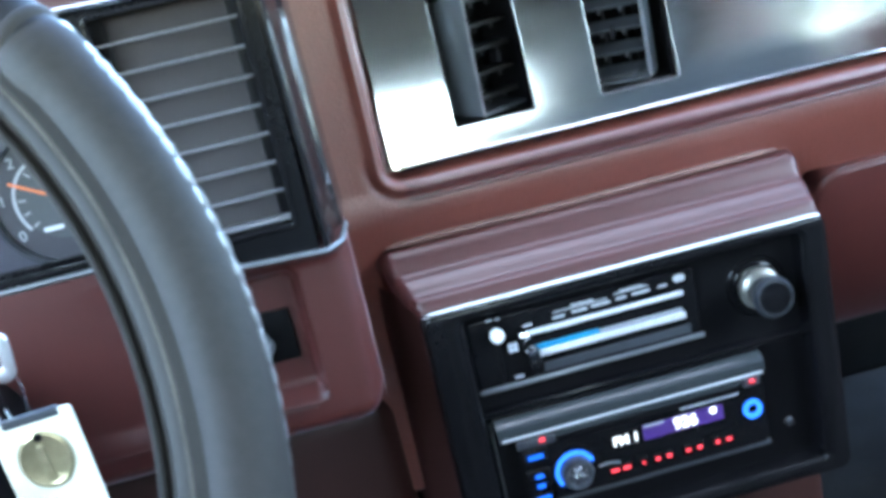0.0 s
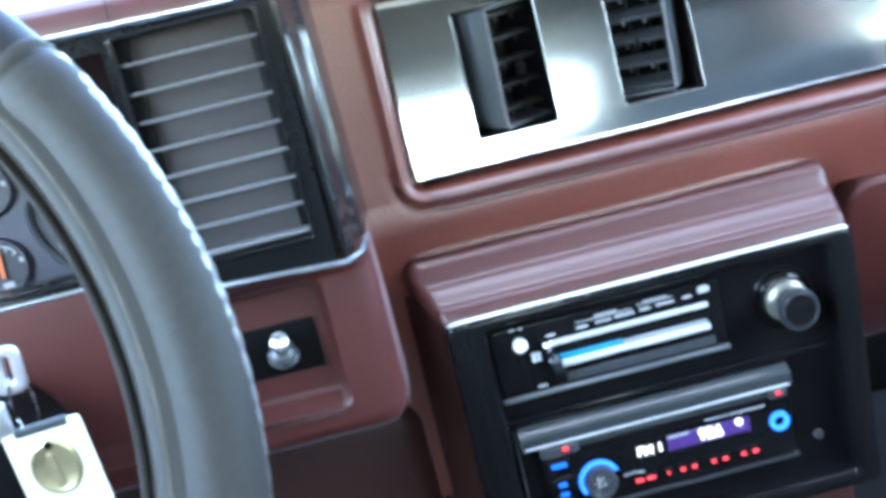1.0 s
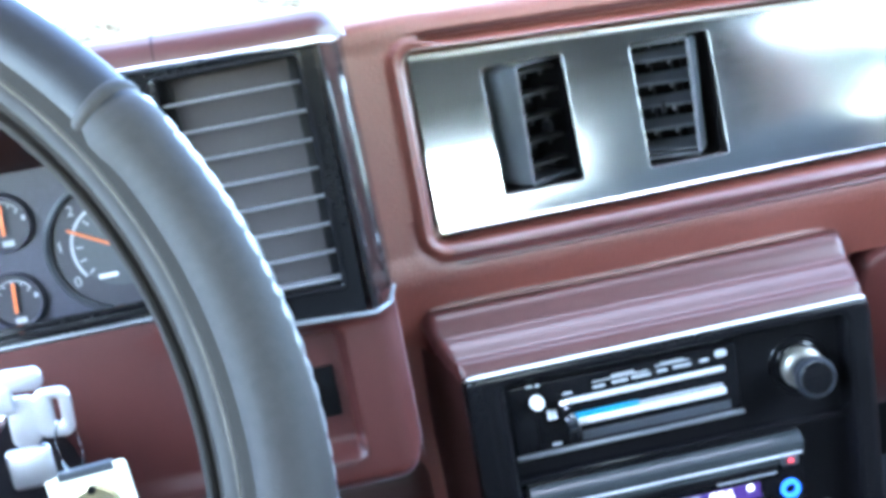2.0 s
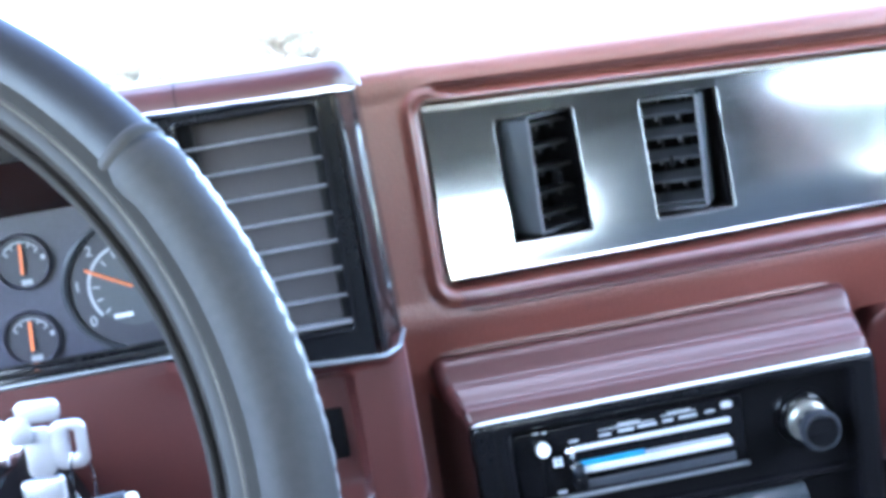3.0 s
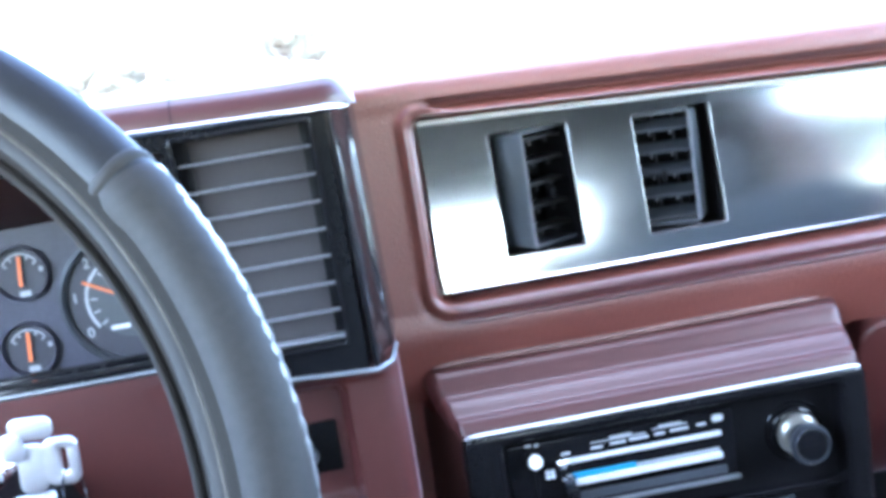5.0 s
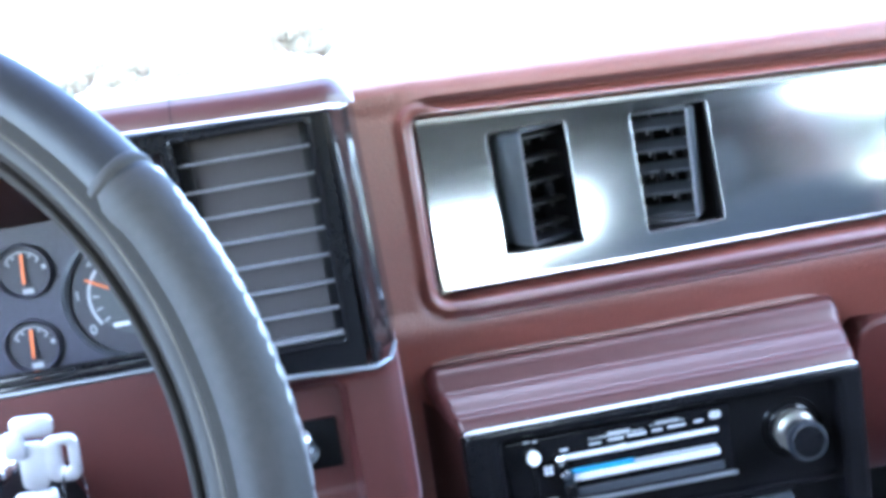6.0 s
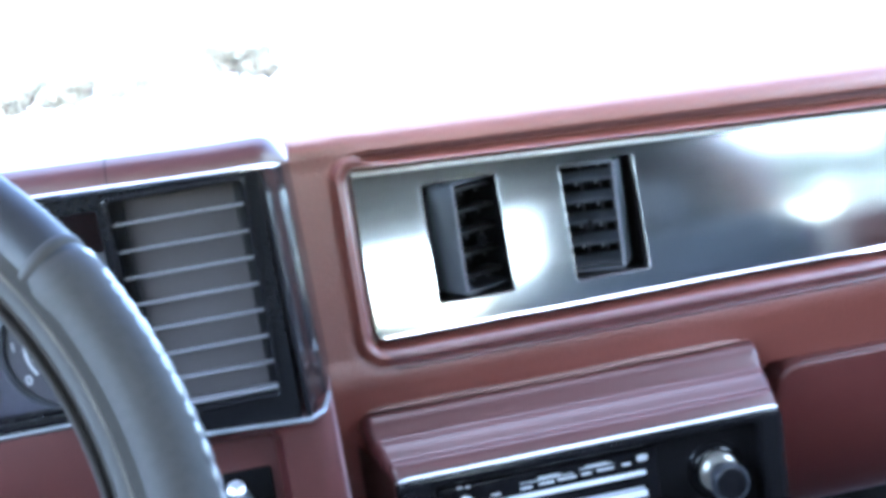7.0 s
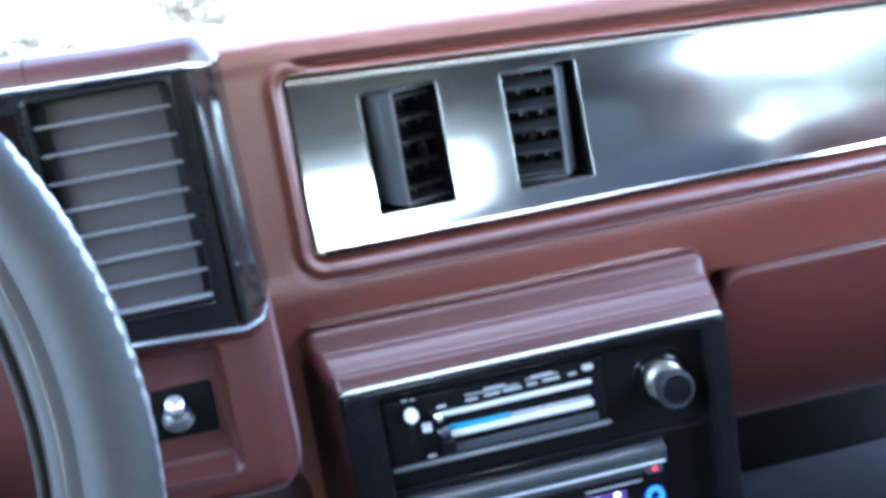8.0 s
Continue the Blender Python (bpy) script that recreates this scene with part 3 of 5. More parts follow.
# black face: rounded glossy frame, recessed back panel
FX0, FX1, FZ0, FZ1 = -0.0075, 0.2615, -0.176, 0.0045
bm = bmesh.new()
rim_frame(bm, (FX0, FX1, FZ0, FZ1, 0.008), (FX0 + 0.026, FX1 - 0.018, FZ0 + 0.012, FZ1 - 0.010, 0.004), -0.0095, 0.05, 0.0045)
part("face_frame", bm, BLACK_GLOSS, stack, "glossy black face frame")
bm = bmesh.new()
box(bm, FX0 + 0.004, FX1 - 0.004, 0.0075, 0.02, FZ0 + 0.004, FZ1 - 0.004)
part("face_panel", bm, BLACK_MATT, stack)
# Sky glint on the black frame's upper edge, put in as a pale strip.
bm = bmesh.new()
tube(bm, [(FX0 + 0.002, -0.0040, FZ1 - 0.0030), (FX0 + 0.005, -0.0078, FZ1 - 0.0006)] + [(x, -0.0082, FZ1 - 0.0002) for x in spread((FX0 + 0.010, FX1 - 0.010, 16))] + [(FX1 - 0.005, -0.0078, FZ1 - 0.0008), (FX1 - 0.002, -0.0045, FZ1 - 0.0035)], [0.0004, 0.0009] + [0.0012] * 17 + [0.0010, 0.0004], 10)
part("upper_lip", bm, PALE_SILVER, stack, "pale strip for the sky glint on the upper edge")
bm = bmesh.new()
box(bm, FX0 + 0.026, FX1 - 0.018, -0.001, 0.008, -0.0762, -0.0722, 0.0014)
part("cross_rib", bm, BLACK_GLOSS, stack)
bm = bmesh.new()
lathe(bm, [(0.0, 0.0), (0.0032, 0.0), (0.0032, 0.002), (0.002, 0.003), (0, 0.003)], axis_to((0.2262, 0.0075, -0.139), (0.2262, 0.0, -0.139)), 14)
part("screw", bm, DARK_GREY, stack)
# floor and back under the stack, dark brown for the shade there
bm = bmesh.new()
box(bm, -0.03, 0.268, 0.05, 0.11, -0.34, -0.17, 0.01)
part("lower_console", bm, DARK_BROWN, stack)

# ---- heater control ----
heater = thing("heater_control", "black heater control panel with chrome slider tracks", "heater control", at=(0.096, 0.005, -0.04))
bm = bmesh.new()
slab(bm, 0.0205, 0.1735, -0.0585, -0.0125, 0.002, 0.0035, 0.008, 0.001)
plate_part = part("plate", bm, BLACK_GLOSS, heater)
bm = bmesh.new()
box(bm, 0.0205, 0.1745, 0.0005, 0.004, -0.0605, -0.0575, 0.0012)
part("lower_trim", bm, LIP_GREY, heater, "grey lower trim edge")
bm = bmesh.new()
box(bm, 0.054, 0.164, 0.0012, 0.0036, -0.0291, -0.0260, 0.0008)
part("upper_track", bm, PALE_SILVER, heater, "chrome slider track")
bm = bmesh.new()
box(bm, 0.062, 0.1635, 0.0012, 0.0036, -0.0446, -0.0402, 0.0009)
part("lower_track", bm, PALE_SILVER, heater, "chrome slider track")
bm = bmesh.new()
box(bm, 0.062, 0.105, 0.0020, 0.0036, -0.0398, -0.0365, 0.0004)
part("cold_scale", bm, BLUE_STRIP, heater, "bright blue cold scale")
bm = bmesh.new()
box(bm, 0.1055, 0.162, 0.0022, 0.0036, -0.0396, -0.0375, 0.0004)
part("warm_scale", bm, PRINT_DIM, heater)
bm = bmesh.new()
box(bm, 0.062, 0.166, 0.0030, 0.0036, -0.0560, -0.0500, 0.0003)
part("lower_strip", bm, DARK_GREY, heater)
bm = bmesh.new()
box(bm, 0.0365, 0.0395, 0.0030, 0.0036, -0.056, -0.018)
part("fan_slot", bm, BLACK_MATT, heater)
bm = bmesh.new()
lathe(bm, [(0, 0), (0.0025, 0), (0.0025, 0.004), (0.0043, 0.005), (0.0047, 0.008), (0.0039, 0.0105), (0.0, 0.0115)], axis_to((0.038, 0.0036, -0.0215), (0.038, -0.0064, -0.0215)), 24)
part("fan_knob", bm, WHITE_KNOB, heater, "round white fan knob")
bm = bmesh.new()
lathe(bm, [(0, 0), (0.002, 0), (0.002, 0.004), (0.0042, 0.005), (0.0048, 0.008), (0.0038, 0.0105), (0.0, 0.0115)], axis_to((0.0585, 0.0036, -0.0385), (0.0585, -0.0064, -0.0385)), 20)
part("slider_knob", bm, CHROME, heater, "small chrome slider knob")
bm = bmesh.new()
lathe(bm, [(0, 0), (0.0015, 0), (0.0015, 0.003), (0.0032, 0.004), (0.0036, 0.006), (0.0, 0.0085)], axis_to((0.0555, 0.0036, -0.0275), (0.0555, -0.0064, -0.0275)), 16)
part("mode_knob", bm, WORN_CHROME, heater)
bm = bmesh.new()
box(bm, 0.0555, 0.0645, -0.004, 0.0036, -0.0535, -0.0435, 0.002, 3)
part("slider_grip", bm, BLACK_GLOSS, heater)
# fan symbol: four small blades
bm = bmesh.new()
for dx, dz in ((-0.0016, 0.0016), (0.0016, 0.0016), (-0.0016, -0.0016), (0.0016, -0.0016)):
    slab(bm, 0.0475 + dx - 0.0014, 0.0475 + dx + 0.0014, -0.0345 + dz - 0.0014, -0.0345 + dz + 0.0014, 0.0008, 0.0031, 0.0036, 0, 3)
part("fan_symbol", bm, PRINT, plate_part)
bm = bmesh.new()
slab(bm, 0.0478 - 0.003, 0.0478 + 0.003, -0.0558, -0.0536, 0.0006, 0.0031, 0.0036, 0, 3)
part("lower_mark", bm, PRINT_DIM, plate_part)
# small print along the upper track, too small to read
for x0, x1, z, h in ((0.0335, 0.0375, -0.0130, 0.0012), (0.0395, 0.0425, -0.0134, 0.0012), (0.0565, 0.0625, -0.0225, 0.0018), (0.0765, 0.0845, -0.0222, 0.0018), (0.0895, 0.1000, -0.0216, 0.0018),
                     (0.1025, 0.1155, -0.0212, 0.0018), (0.1195, 0.1265, -0.0208, 0.0018), (0.1305, 0.1425, -0.0204, 0.0018), (0.1485, 0.1545, -0.0200, 0.0018),
                     (0.0765, 0.1140, -0.0187, 0.0007), (0.0895, 0.1045, -0.0172, 0.0014), (0.1185, 0.1420, -0.0172, 0.0007), (0.1225, 0.1385, -0.0160, 0.0011)):
    bm = bmesh.new()
    box(bm, x0, x1, 0.0031, 0.0036, z - h * 0.4, z + h * 0.4)
    part("print_bar", bm, PRINT_MID, plate_part)
bm = bmesh.new()
slab(bm, 0.1590, 0.1668, -0.0200, -0.0154, 0.0020, 0.0031, 0.0036, 0, 5)
part("defrost_symbol", bm, PRINT_MID, plate_part, "small grey fan-shaped defrost symbol")

# ---- cigarette lighter ----
lighter = thing("cigarette_lighter", "chrome-ringed dark lighter knob in the console face", "lighter", at=(0.219, 0.0075, -0.0225))
ax = axis_to((0.2155, 0.0075, -0.0378), (0.2130, -0.0385, -0.0348))
bm = bmesh.new()
lathe(bm, [(0.006, 0.0), (0.0165, 0.0), (0.0165, 0.0035), (0.0140, 0.005), (0.006, 0.005)], ax, 36, True)
part("socket", bm, BLACK_GLOSS, lighter)
bm = bmesh.new()
lathe(bm, [(0.0190, 0.0), (0.0206, 0.0), (0.0206, 0.0014), (0.0198, 0.0020), (0.0190, 0.0014)], ax, 40, True)
part("socket_ring", bm, BLACK_GLOSS, lighter, "thin raised black ring")
bm = bmesh.new()
lathe(bm, [(0.004, 0.004), (0.0132, 0.004), (0.0139, 0.007), (0.0135, 0.0115), (0.0110, 0.0135), (0.004, 0.0135)], ax, 36)
part("collar", bm, COLLAR_METAL, lighter, "tarnished chrome collar")
bm = bmesh.new()
lathe(bm, [(0.003, 0.013), (0.0085, 0.013), (0.0080, 0.0240), (0.0104, 0.0258), (0.0124, 0.0280), (0.0129, 0.0310), (0.0119, 0.0335), (0.0108, 0.0338), (0.0100, 0.0328), (0, 0.0328)], ax, 40)
knob = part("knob", bm, KNOB_BLACK, lighter, "dark grey ribbed knob")
bm = bmesh.new()
lathe(bm, [(0.0106, 0.0332), (0.0117, 0.0332), (0.0115, 0.0342), (0.0106, 0.0342)], ax, 40, True)
part("face_ring", bm, WORN_CHROME, knob)
bm = bmesh.new()
lathe(bm, [(0, 0.0322), (0.0102, 0.0322), (0.0100, 0.0334), (0.0070, 0.0337), (0, 0.0338)], ax, 32)
part("face_disc", bm, BLACK_GLOSS, knob, "glossy dark face")
for k in range(30):
    a = 2 * math.pi * k / 30
    bm = bmesh.new()
    q = ax @ pose(0, 0, 0, 0, 0, math.degrees(a))
    box(bm, 0.0124, 0.0133, -0.0005, 0.0005, 0.0284, 0.0316, 0.0002, 1, q)
    part("grip_rib", bm, KNOB_BLACK, knob)

# ---- radio ----
radio = thing("car_radio", "black single-slot car radio with lit blue dial", "radio", at=(0.116, -0.002, -0.11))
bm = bmesh.new()
slab(bm, 0.0215, 0.2095, -0.1460, -0.0775, 0.003, 0.0005, 0.02, 0.0012)
part("trim_sleeve", bm, BLACK_GLOSS, radio)
bm = bmesh.new()
tube(bm, [(0.0218, 0.0008, z) for z in spread((-0.144, -0.080, 6))], 0.0006, 6)
part("sleeve_edge", bm, LIP_GREY, radio)
bm = bmesh.new()
box(bm, 0.0225, 0.2085, -0.0030, 0.0008, -0.1462, -0.1432, 0.0010)
part("sleeve_sill", bm, DARK_GREY, radio)
bm = bmesh.new()
sweep(bm, [[(x, y, z) for y, z in ((0.002, -0.0785), (-0.004, -0.0800), (-0.0075, -0.0835), (-0.0080, -0.0885), (-0.0065, -0.0930), (0.002, -0.0930))] for x in (0.0240, 0.0265, 0.2055, 0.2080)])
flap = part("top_flap", bm, LIP_DARK, radio, "slanted dark grey upper lip")
bm = bmesh.new()
tube(bm, [(x, -0.0078, -0.0905) for x in spread((0.0262, 0.2058, 8))], 0.0008, 8)
part("flap_edge", bm, PRINT_MID, flap, "pale line along the edge")
bm = bmesh.new()
slab(bm, 0.0345, 0.2055, -0.1420, -0.0925, 0.003, -0.0055, 0.002, 0.0015)
part("faceplate", bm, BLACK_GLOSS, radio)
bm = bmesh.new()
box(bm, 0.0625, 0.1895, -0.0062, -0.0050, -0.1012, -0.0972, 0.0004)
part("disc_slot", bm, BLACK_MATT, radio)
bm = bmesh.new()
box(bm, 0.0360, 0.2045, -0.0070, -0.0050, -0.0968, -0.0932, 0.0008)
part("slot_lip", bm, LIP_DARK, radio, "dark grey lip over the disc slot")
bm = bmesh.new()
sweep(bm, [[(x, y, z + d) for y, d in ((-0.0064, -0.0004), (-0.0064, 0.0004), (-0.0055, 0.0004), (-0.0055, -0.0004))] for x, z in ((0.0865, -0.1262), (0.0940, -0.1254), (0.1010, -0.1268))])
part("face_mark", bm, PRINT_DIM, radio, "pale wedge-shaped mark")
bm = bmesh.new()
box(bm, 0.1470, 0.1880, -0.0066, -0.0055, -0.1026, -0.1016, 0.0003)
part("label_bar", bm, PRINT_DIM, radio)
bm = bmesh.new()
box(bm, 0.0350, 0.0610, -0.0078, -0.0050, -0.1000, -0.0935, 0.0012)
eject = part("eject_key", bm, DARK_GREY, radio)
bm = bmesh.new()
slab(bm, 0.0500, 0.0540, -0.0972, -0.0944, 0.0012, -0.0084, -0.0074, 0.0004)
part("status_lamp", bm, LED_RED, eject, "small red lamp")
bm = bmesh.new()
slab(bm, 0.1915, 0.2035, -0.0985, -0.0905, 0.002, -0.0085, -0.0050, 0.001)
release = part("release_key", bm, DARK_GREY, radio)
bm = bmesh.new()
slab(bm, 0.1957, 0.1995, -0.0958, -0.0934, 0.0010, -0.0092, -0.0083, 0.0003)
part("release_lamp", bm, LED_RED, release)
bm = bmesh.new()
slab(bm, 0.0905, 0.1850, -0.1245, -0.1035, 0.001, -0.0062, -0.0050, 0.0004)
display = part("display", bm, BLACK_GLOSS, radio, "dark violet display window")
bm = bmesh.new()
box(bm, 0.1195, 0.1760, -0.0066, -0.0060, -0.1165, -0.1060)
part("display_field", bm, DISPLAY, display)
bm = bmesh.new()
box(bm, 0.1200, 0.1345, -0.0070, -0.0064, -0.1080, -0.1062)
part("display_mark", bm, PRINT_DIM, display)
lettering("display_band", "FM 1", 0.0090, facing(0.1072, -0.0074, -0.1120), LED_WHITE, display, bold=0.00008)
lettering("display_frequency", "926", 0.0110, facing(0.1490, -0.0074, -0.1110), LED_WHITE, display, bold=0.0002)
bm = bmesh.new()
lathe(bm, [(0, 0), (0.0024, 0), (0.0024, 0.0006), (0, 0.0006)], axis_to((0.1690, -0.0064, -0.1085), (0.1690, -0.0074, -0.1085)), 12)
part("display_dot", bm, LED_WHITE, display)
# volume dial with its lit arc
DX, DZ = 0.0705, -0.1245
bm = bmesh.new()
lathe(bm, [(0, 0), (0.0108, 0), (0.0108, 0.006), (0.0098, 0.0085), (0.0080, 0.0085), (0.0072, 0.0075), (0, 0.0070)], axis_to((DX, -0.0055, DZ), (DX, -0.02, DZ)), 36)
dial = part("volume_dial", bm, DARK_GREY, radio, "round grey volume dial")
bm = bmesh.new()
rings = []
for k in range(31):
    a = radians(20 + 195 * k / 30)
    rings.append([(DX + r * math.cos(a), y, DZ + r * math.sin(a)) for r, y in ((0.0115, -0.0050), (0.0140, -0.0050), (0.0140, -0.0068), (0.0115, -0.0068))])
sweep(bm, rings)
part("dial_arc", bm, LED_CYAN, dial, "pale blue lit arc")
# Chrome ribs stand in for the bright radial glints on the dial.
for a in (25, 70, 115, 160):
    bm = bmesh.new()
    box(bm, -0.0070, 0.0070, -0.0006, 0.0006, 0.0068, 0.0080, 0.0002, 1, axis_to((DX, -0.0055, DZ), (DX, -0.02, DZ)) @ pose(0, 0, 0, 0, 0, a))
    part("glint_rib", bm, WORN_CHROME, dial)
for z, w in ((-0.1065, 0.0065), (-0.1205, 0.0035), (-0.1275, 0.0035), (-0.1365, 0.0065)):
    bm = bmesh.new()
    slab(bm, 0.0370, 0.0545, z - 0.0055, z + 0.0045, 0.0012, -0.0078, -0.0050, 0.0008)
    key = part("side_key", bm, BLACK_GLOSS, radio)
    bm = bmesh.new()
    slab(bm, 0.0455 - w * 0.8, 0.0455 + w * 0.8, z - 0.0016, z + 0.0014, 0.0008, -0.0083, -0.0076, 0.0002)
    part("key_lamp", bm, LED_BLUE, key, "blue lit key")
bm = bmesh.new()
lathe(bm, [(0.0036, 0), (0.0066, 0), (0.0066, 0.002), (0.0036, 0.002)], axis_to((0.1965, -0.0050, -0.1155), (0.1965, -0.02, -0.1155)), 28, True)
part("source_ring", bm, LED_CYAN, radio, "blue lit ring key")
for x, w in ((0.0965, 0.0042), (0.1045, 0.0042), (0.1165, 0.0012), (0.1265, 0.0024), (0.1345, 0.0026), (0.1480, 0.0024), (0.1560, 0.0026), (0.1690, 0.0024), (0.1770, 0.0030)):
    bm = bmesh.new()
    slab(bm, x - 0.0038, x + 0.0038, -0.1345, -0.1275, 0.0008, -0.0072, -0.0050, 0.0006)
    key = part("preset_key", bm, BLACK_GLOSS, radio)
    bm = bmesh.new()
    slab(bm, x - w / 1.6, x + w / 1.6, -0.1326, -0.1304, 0.0006, -0.0077, -0.0070, 0.0002)
    part("preset_lamp", bm, LED_RED, key, "small red lamp")

# the console face stands slightly taller than drawn above
for ob in (stack, heater, lighter, radio):
    for piece in ob.children_recursive:
        if piece.name.split(".")[0] not in ("ledge", "side_panel"):
            piece.data.transform(Matrix.Diagonal((1, 1, 1.035, 1)))

# ---- brushed metal panel with its two openings ----
panel = thing("trim_panel", "brushed silver metal dash trim panel with bright edge", "trim panel", kind="structure")
V1 = (0.0444, 0.0978, 0.1062, 0.1868)
V2 = (0.1410, 0.1942, 0.1052, 0.1842)


def panel_y(x, z):
    return 0.0385 + 0.185 * (z - 0.146) + 0.35 * (z - 0.146) ** 2 + 0.0004 * math.sin(x * 31) + 0.0003 * math.sin(x * 17 + 40 * z)


def panel_lift(x, z):
    return z if z < V1[3] + 0.001 else V1[3] + 0.001 + (z - V1[3] - 0.001) * (panel_top(x) - V1[3] - 0.001) / (0.202 - V1[3] - 0.001)


zs = spread((0.0905, V2[2], 3), (V2[2], V1[2], 1), (V1[2], V2[3], 14), (V2[3], V1[3], 1), (V1[3], V1[3] + 0.001, 1), (V1[3] + 0.001, 0.202, 3))
xs = spread((0.0, V1[0], 8), (V1[0], V1[1], 8), (V1[1], V2[0], 8), (V2[0], V2[1], 8), (V2[1], 0.79, 60))
bm = bmesh.new()
plate(bm, xs, zs, (V1, V2), panel_y, 0.003, panel_lift)
part("face", bm, BRUSHED, panel, sharp=30)
# bright rolled edge round it
loop = [(x, 0.0900) for x in spread((0.004, 0.79, 40))]
bm = bmesh.new()
tube(bm, [(x, panel_y(x, z) - 0.0005, z) for x, z in loop], 0.0017, 8)
part("lower_edge", bm, CHROME, panel, "bright chrome edge")
bm = bmesh.new()
tube(bm, [(0.001 + x, panel_y(x, panel_top(x)) - 0.0012, panel_top(x) - 0.0006) for x in spread((0.0, 0.79, 40))], 0.0016, 10)
part("upper_edge", bm, PALE_SILVER, panel, "bright chrome edge")
for v in (V1, V2):
    bm = bmesh.new()
    rings = []
    for d, dy, r in ((0.0005, 0.0003, 0.0026), (0.0004, -0.0001, 0.0026), (0.0002, -0.0003, 0.0025), (0.0000, -0.0003, 0.0024), (-0.0002, -0.0001, 0.0023), (-0.0003, 0.0080, 0.0023)):
        rings.append([(x, panel_y(x, z) + dy, z) for x, z in round_rect(v[0] - d, v[1] + d, v[2] - d, v[3] + d, r, 6)])
    sweep(bm, rings, caps=False)
    part("opening_edge", bm, EDGE_METAL, panel, "bright rolled edge of the opening", sharp=60)


def air_vent(v, turn, shift, tilt, deep, back, fin_mat, vane_mat):
    """A swivelling drum with fins in a black tub; turn and the fins' tilt in degrees, shift to one side."""
    cx, cz = (v[0] + v[1]) / 2, (v[2] + v[3]) / 2
    hw, hh = (v[1] - v[0]) / 2, (v[3] - v[2]) / 2
    t = thing("air_vent", "black swivelling dash air vent, turned aside, in the metal panel", "air vent", "dash air vents", at=(cx, 0.045, cz))
    bm = bmesh.new()
    o = (v[0] - 0.001, v[1] + 0.001, v[2] - 0.001, v[3] + 0.001, 0.002)
    rim_frame(bm, (o[0] - 0.002, o[1] + 0.002, o[2] - 0.002, o[3] + 0.002, 0.003), o, 0.0500, 0.12, 0.0005, 3)
    box(bm, o[0], o[1], 0.112, 0.118, o[2], o[3])
    part("tub", bm, BLACK_MATT, t)
    m = Matrix.Translation((cx + shift, 0.0670, cz)) @ pose(0, 0, 0, 0, 0, turn)
    w, h, f, b = hw * 0.72, hh * 0.95, -0.021, back
    for s in (-1, 1):
        bm = bmesh.new()
        rings = []
        for k in range(9):
            a = -1 + k / 4
            bow = 0.0035 * (1 - a * a)
            y = f + (b - f) * (k / 8)
            trim = 0.0022 * (k / 8) ** 2
            e = h - trim
            rings.append([m @ Vector((s * (w + d) + s * bow, y, z)) for d, z in ((0, -e), (0.0014, -e + 0.0004), (0.0024, -e + 0.002), (0.0024, e - 0.002), (0.0014, e - 0.0004), (0, e))])
        sweep(bm, rings)
        # Cheek turned to view is the lit grey; the other is blackened for shade.
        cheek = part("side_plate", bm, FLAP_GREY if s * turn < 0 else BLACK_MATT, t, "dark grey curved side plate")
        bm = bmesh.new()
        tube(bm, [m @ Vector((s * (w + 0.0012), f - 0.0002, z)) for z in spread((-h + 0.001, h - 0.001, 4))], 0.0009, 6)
        part("plate_edge", bm, BAR_GREY if s * turn < 0 else BLACK_MATT, cheek, "paler edge with its glint in the colour")
    for s in (-1, 1):
        bm = bmesh.new()
        box(bm, -w, w, f + 0.001, b, s * h - 0.0012, s * h + 0.0012, 0.0004, 1, m)
        part("end_plate", bm, DARK_GREY, t)
    for k in range(1, 6):
        z = -h + 2 * h * (k - 0.35) / 5
        bm = bmesh.new()
        fin = m @ Matrix.Translation((0, 0, z)) @ pose(0, 0, 0, tilt, 0, 0)
        box(bm, -w + 0.0004, w - 0.0004, f + deep, f + deep + 0.015, -0.0011, 0.0011, 0.0005, 1, fin)
        blade = part("fin", bm, fin_mat, t)
        for x in (-0.36, 0.36):
            bm = bmesh.new()
            box(bm, w * x - 0.0005, w * x + 0.0005, f + deep + 0.001, f + deep + 0.004, -0.0046, -0.0010, 0.0002, 1, fin)
            part("fin_peg", bm, vane_mat, blade)
    for x in (-0.36, 0.36):
        bm = bmesh.new()
        box(bm, w * x - 0.0004, w * x + 0.0004, b + 0.002, b + 0.014, -h + 0.002, h - 0.002, 0, 1, m)
        part("rear_vane", bm, BLACK_MATT, t)
    bm = bmesh.new()
    box(bm, w * -0.06, w * 0.10, f - 0.002, f + 0.006, -0.009, -0.001, 0.001, 2, m)
    part("thumb_tab", bm, BLACK_MATT, t)
    return t


# First vent's fins and pegs are darker: shade inside its turned drum.
air_vent(V1, 31, 0.0010, 1, 0.006, 0.011, FIN_SHADED, FIN_SHADED)
air_vent(V2, -20, -0.0015, 20, 0.002, 0.012, FIN_GREY, BAR_GREY)

# ---- glove box ----
glove = thing("glove_box_door", "closed maroon vinyl glove box lid", "glove box", at=(0.55, 0.04, -0.03))
bm = bmesh.new()
slab(bm, 0.279, 0.84, -0.160, 0.0160, 0.020, 0.034, 0.06, 0.005, 10)
bmesh.ops.bisect_plane(bm, geom=bm.verts[:] + bm.edges[:] + bm.faces[:], plane_co=(0, 0, -0.03), plane_no=(0, 0, 1))
for k in range(14):
    bmesh.ops.bisect_plane(bm, geom=bm.verts[:] + bm.edges[:] + bm.faces[:], plane_co=(0, 0, -0.04 - 0.008 * k), plane_no=(0, 0, 1))
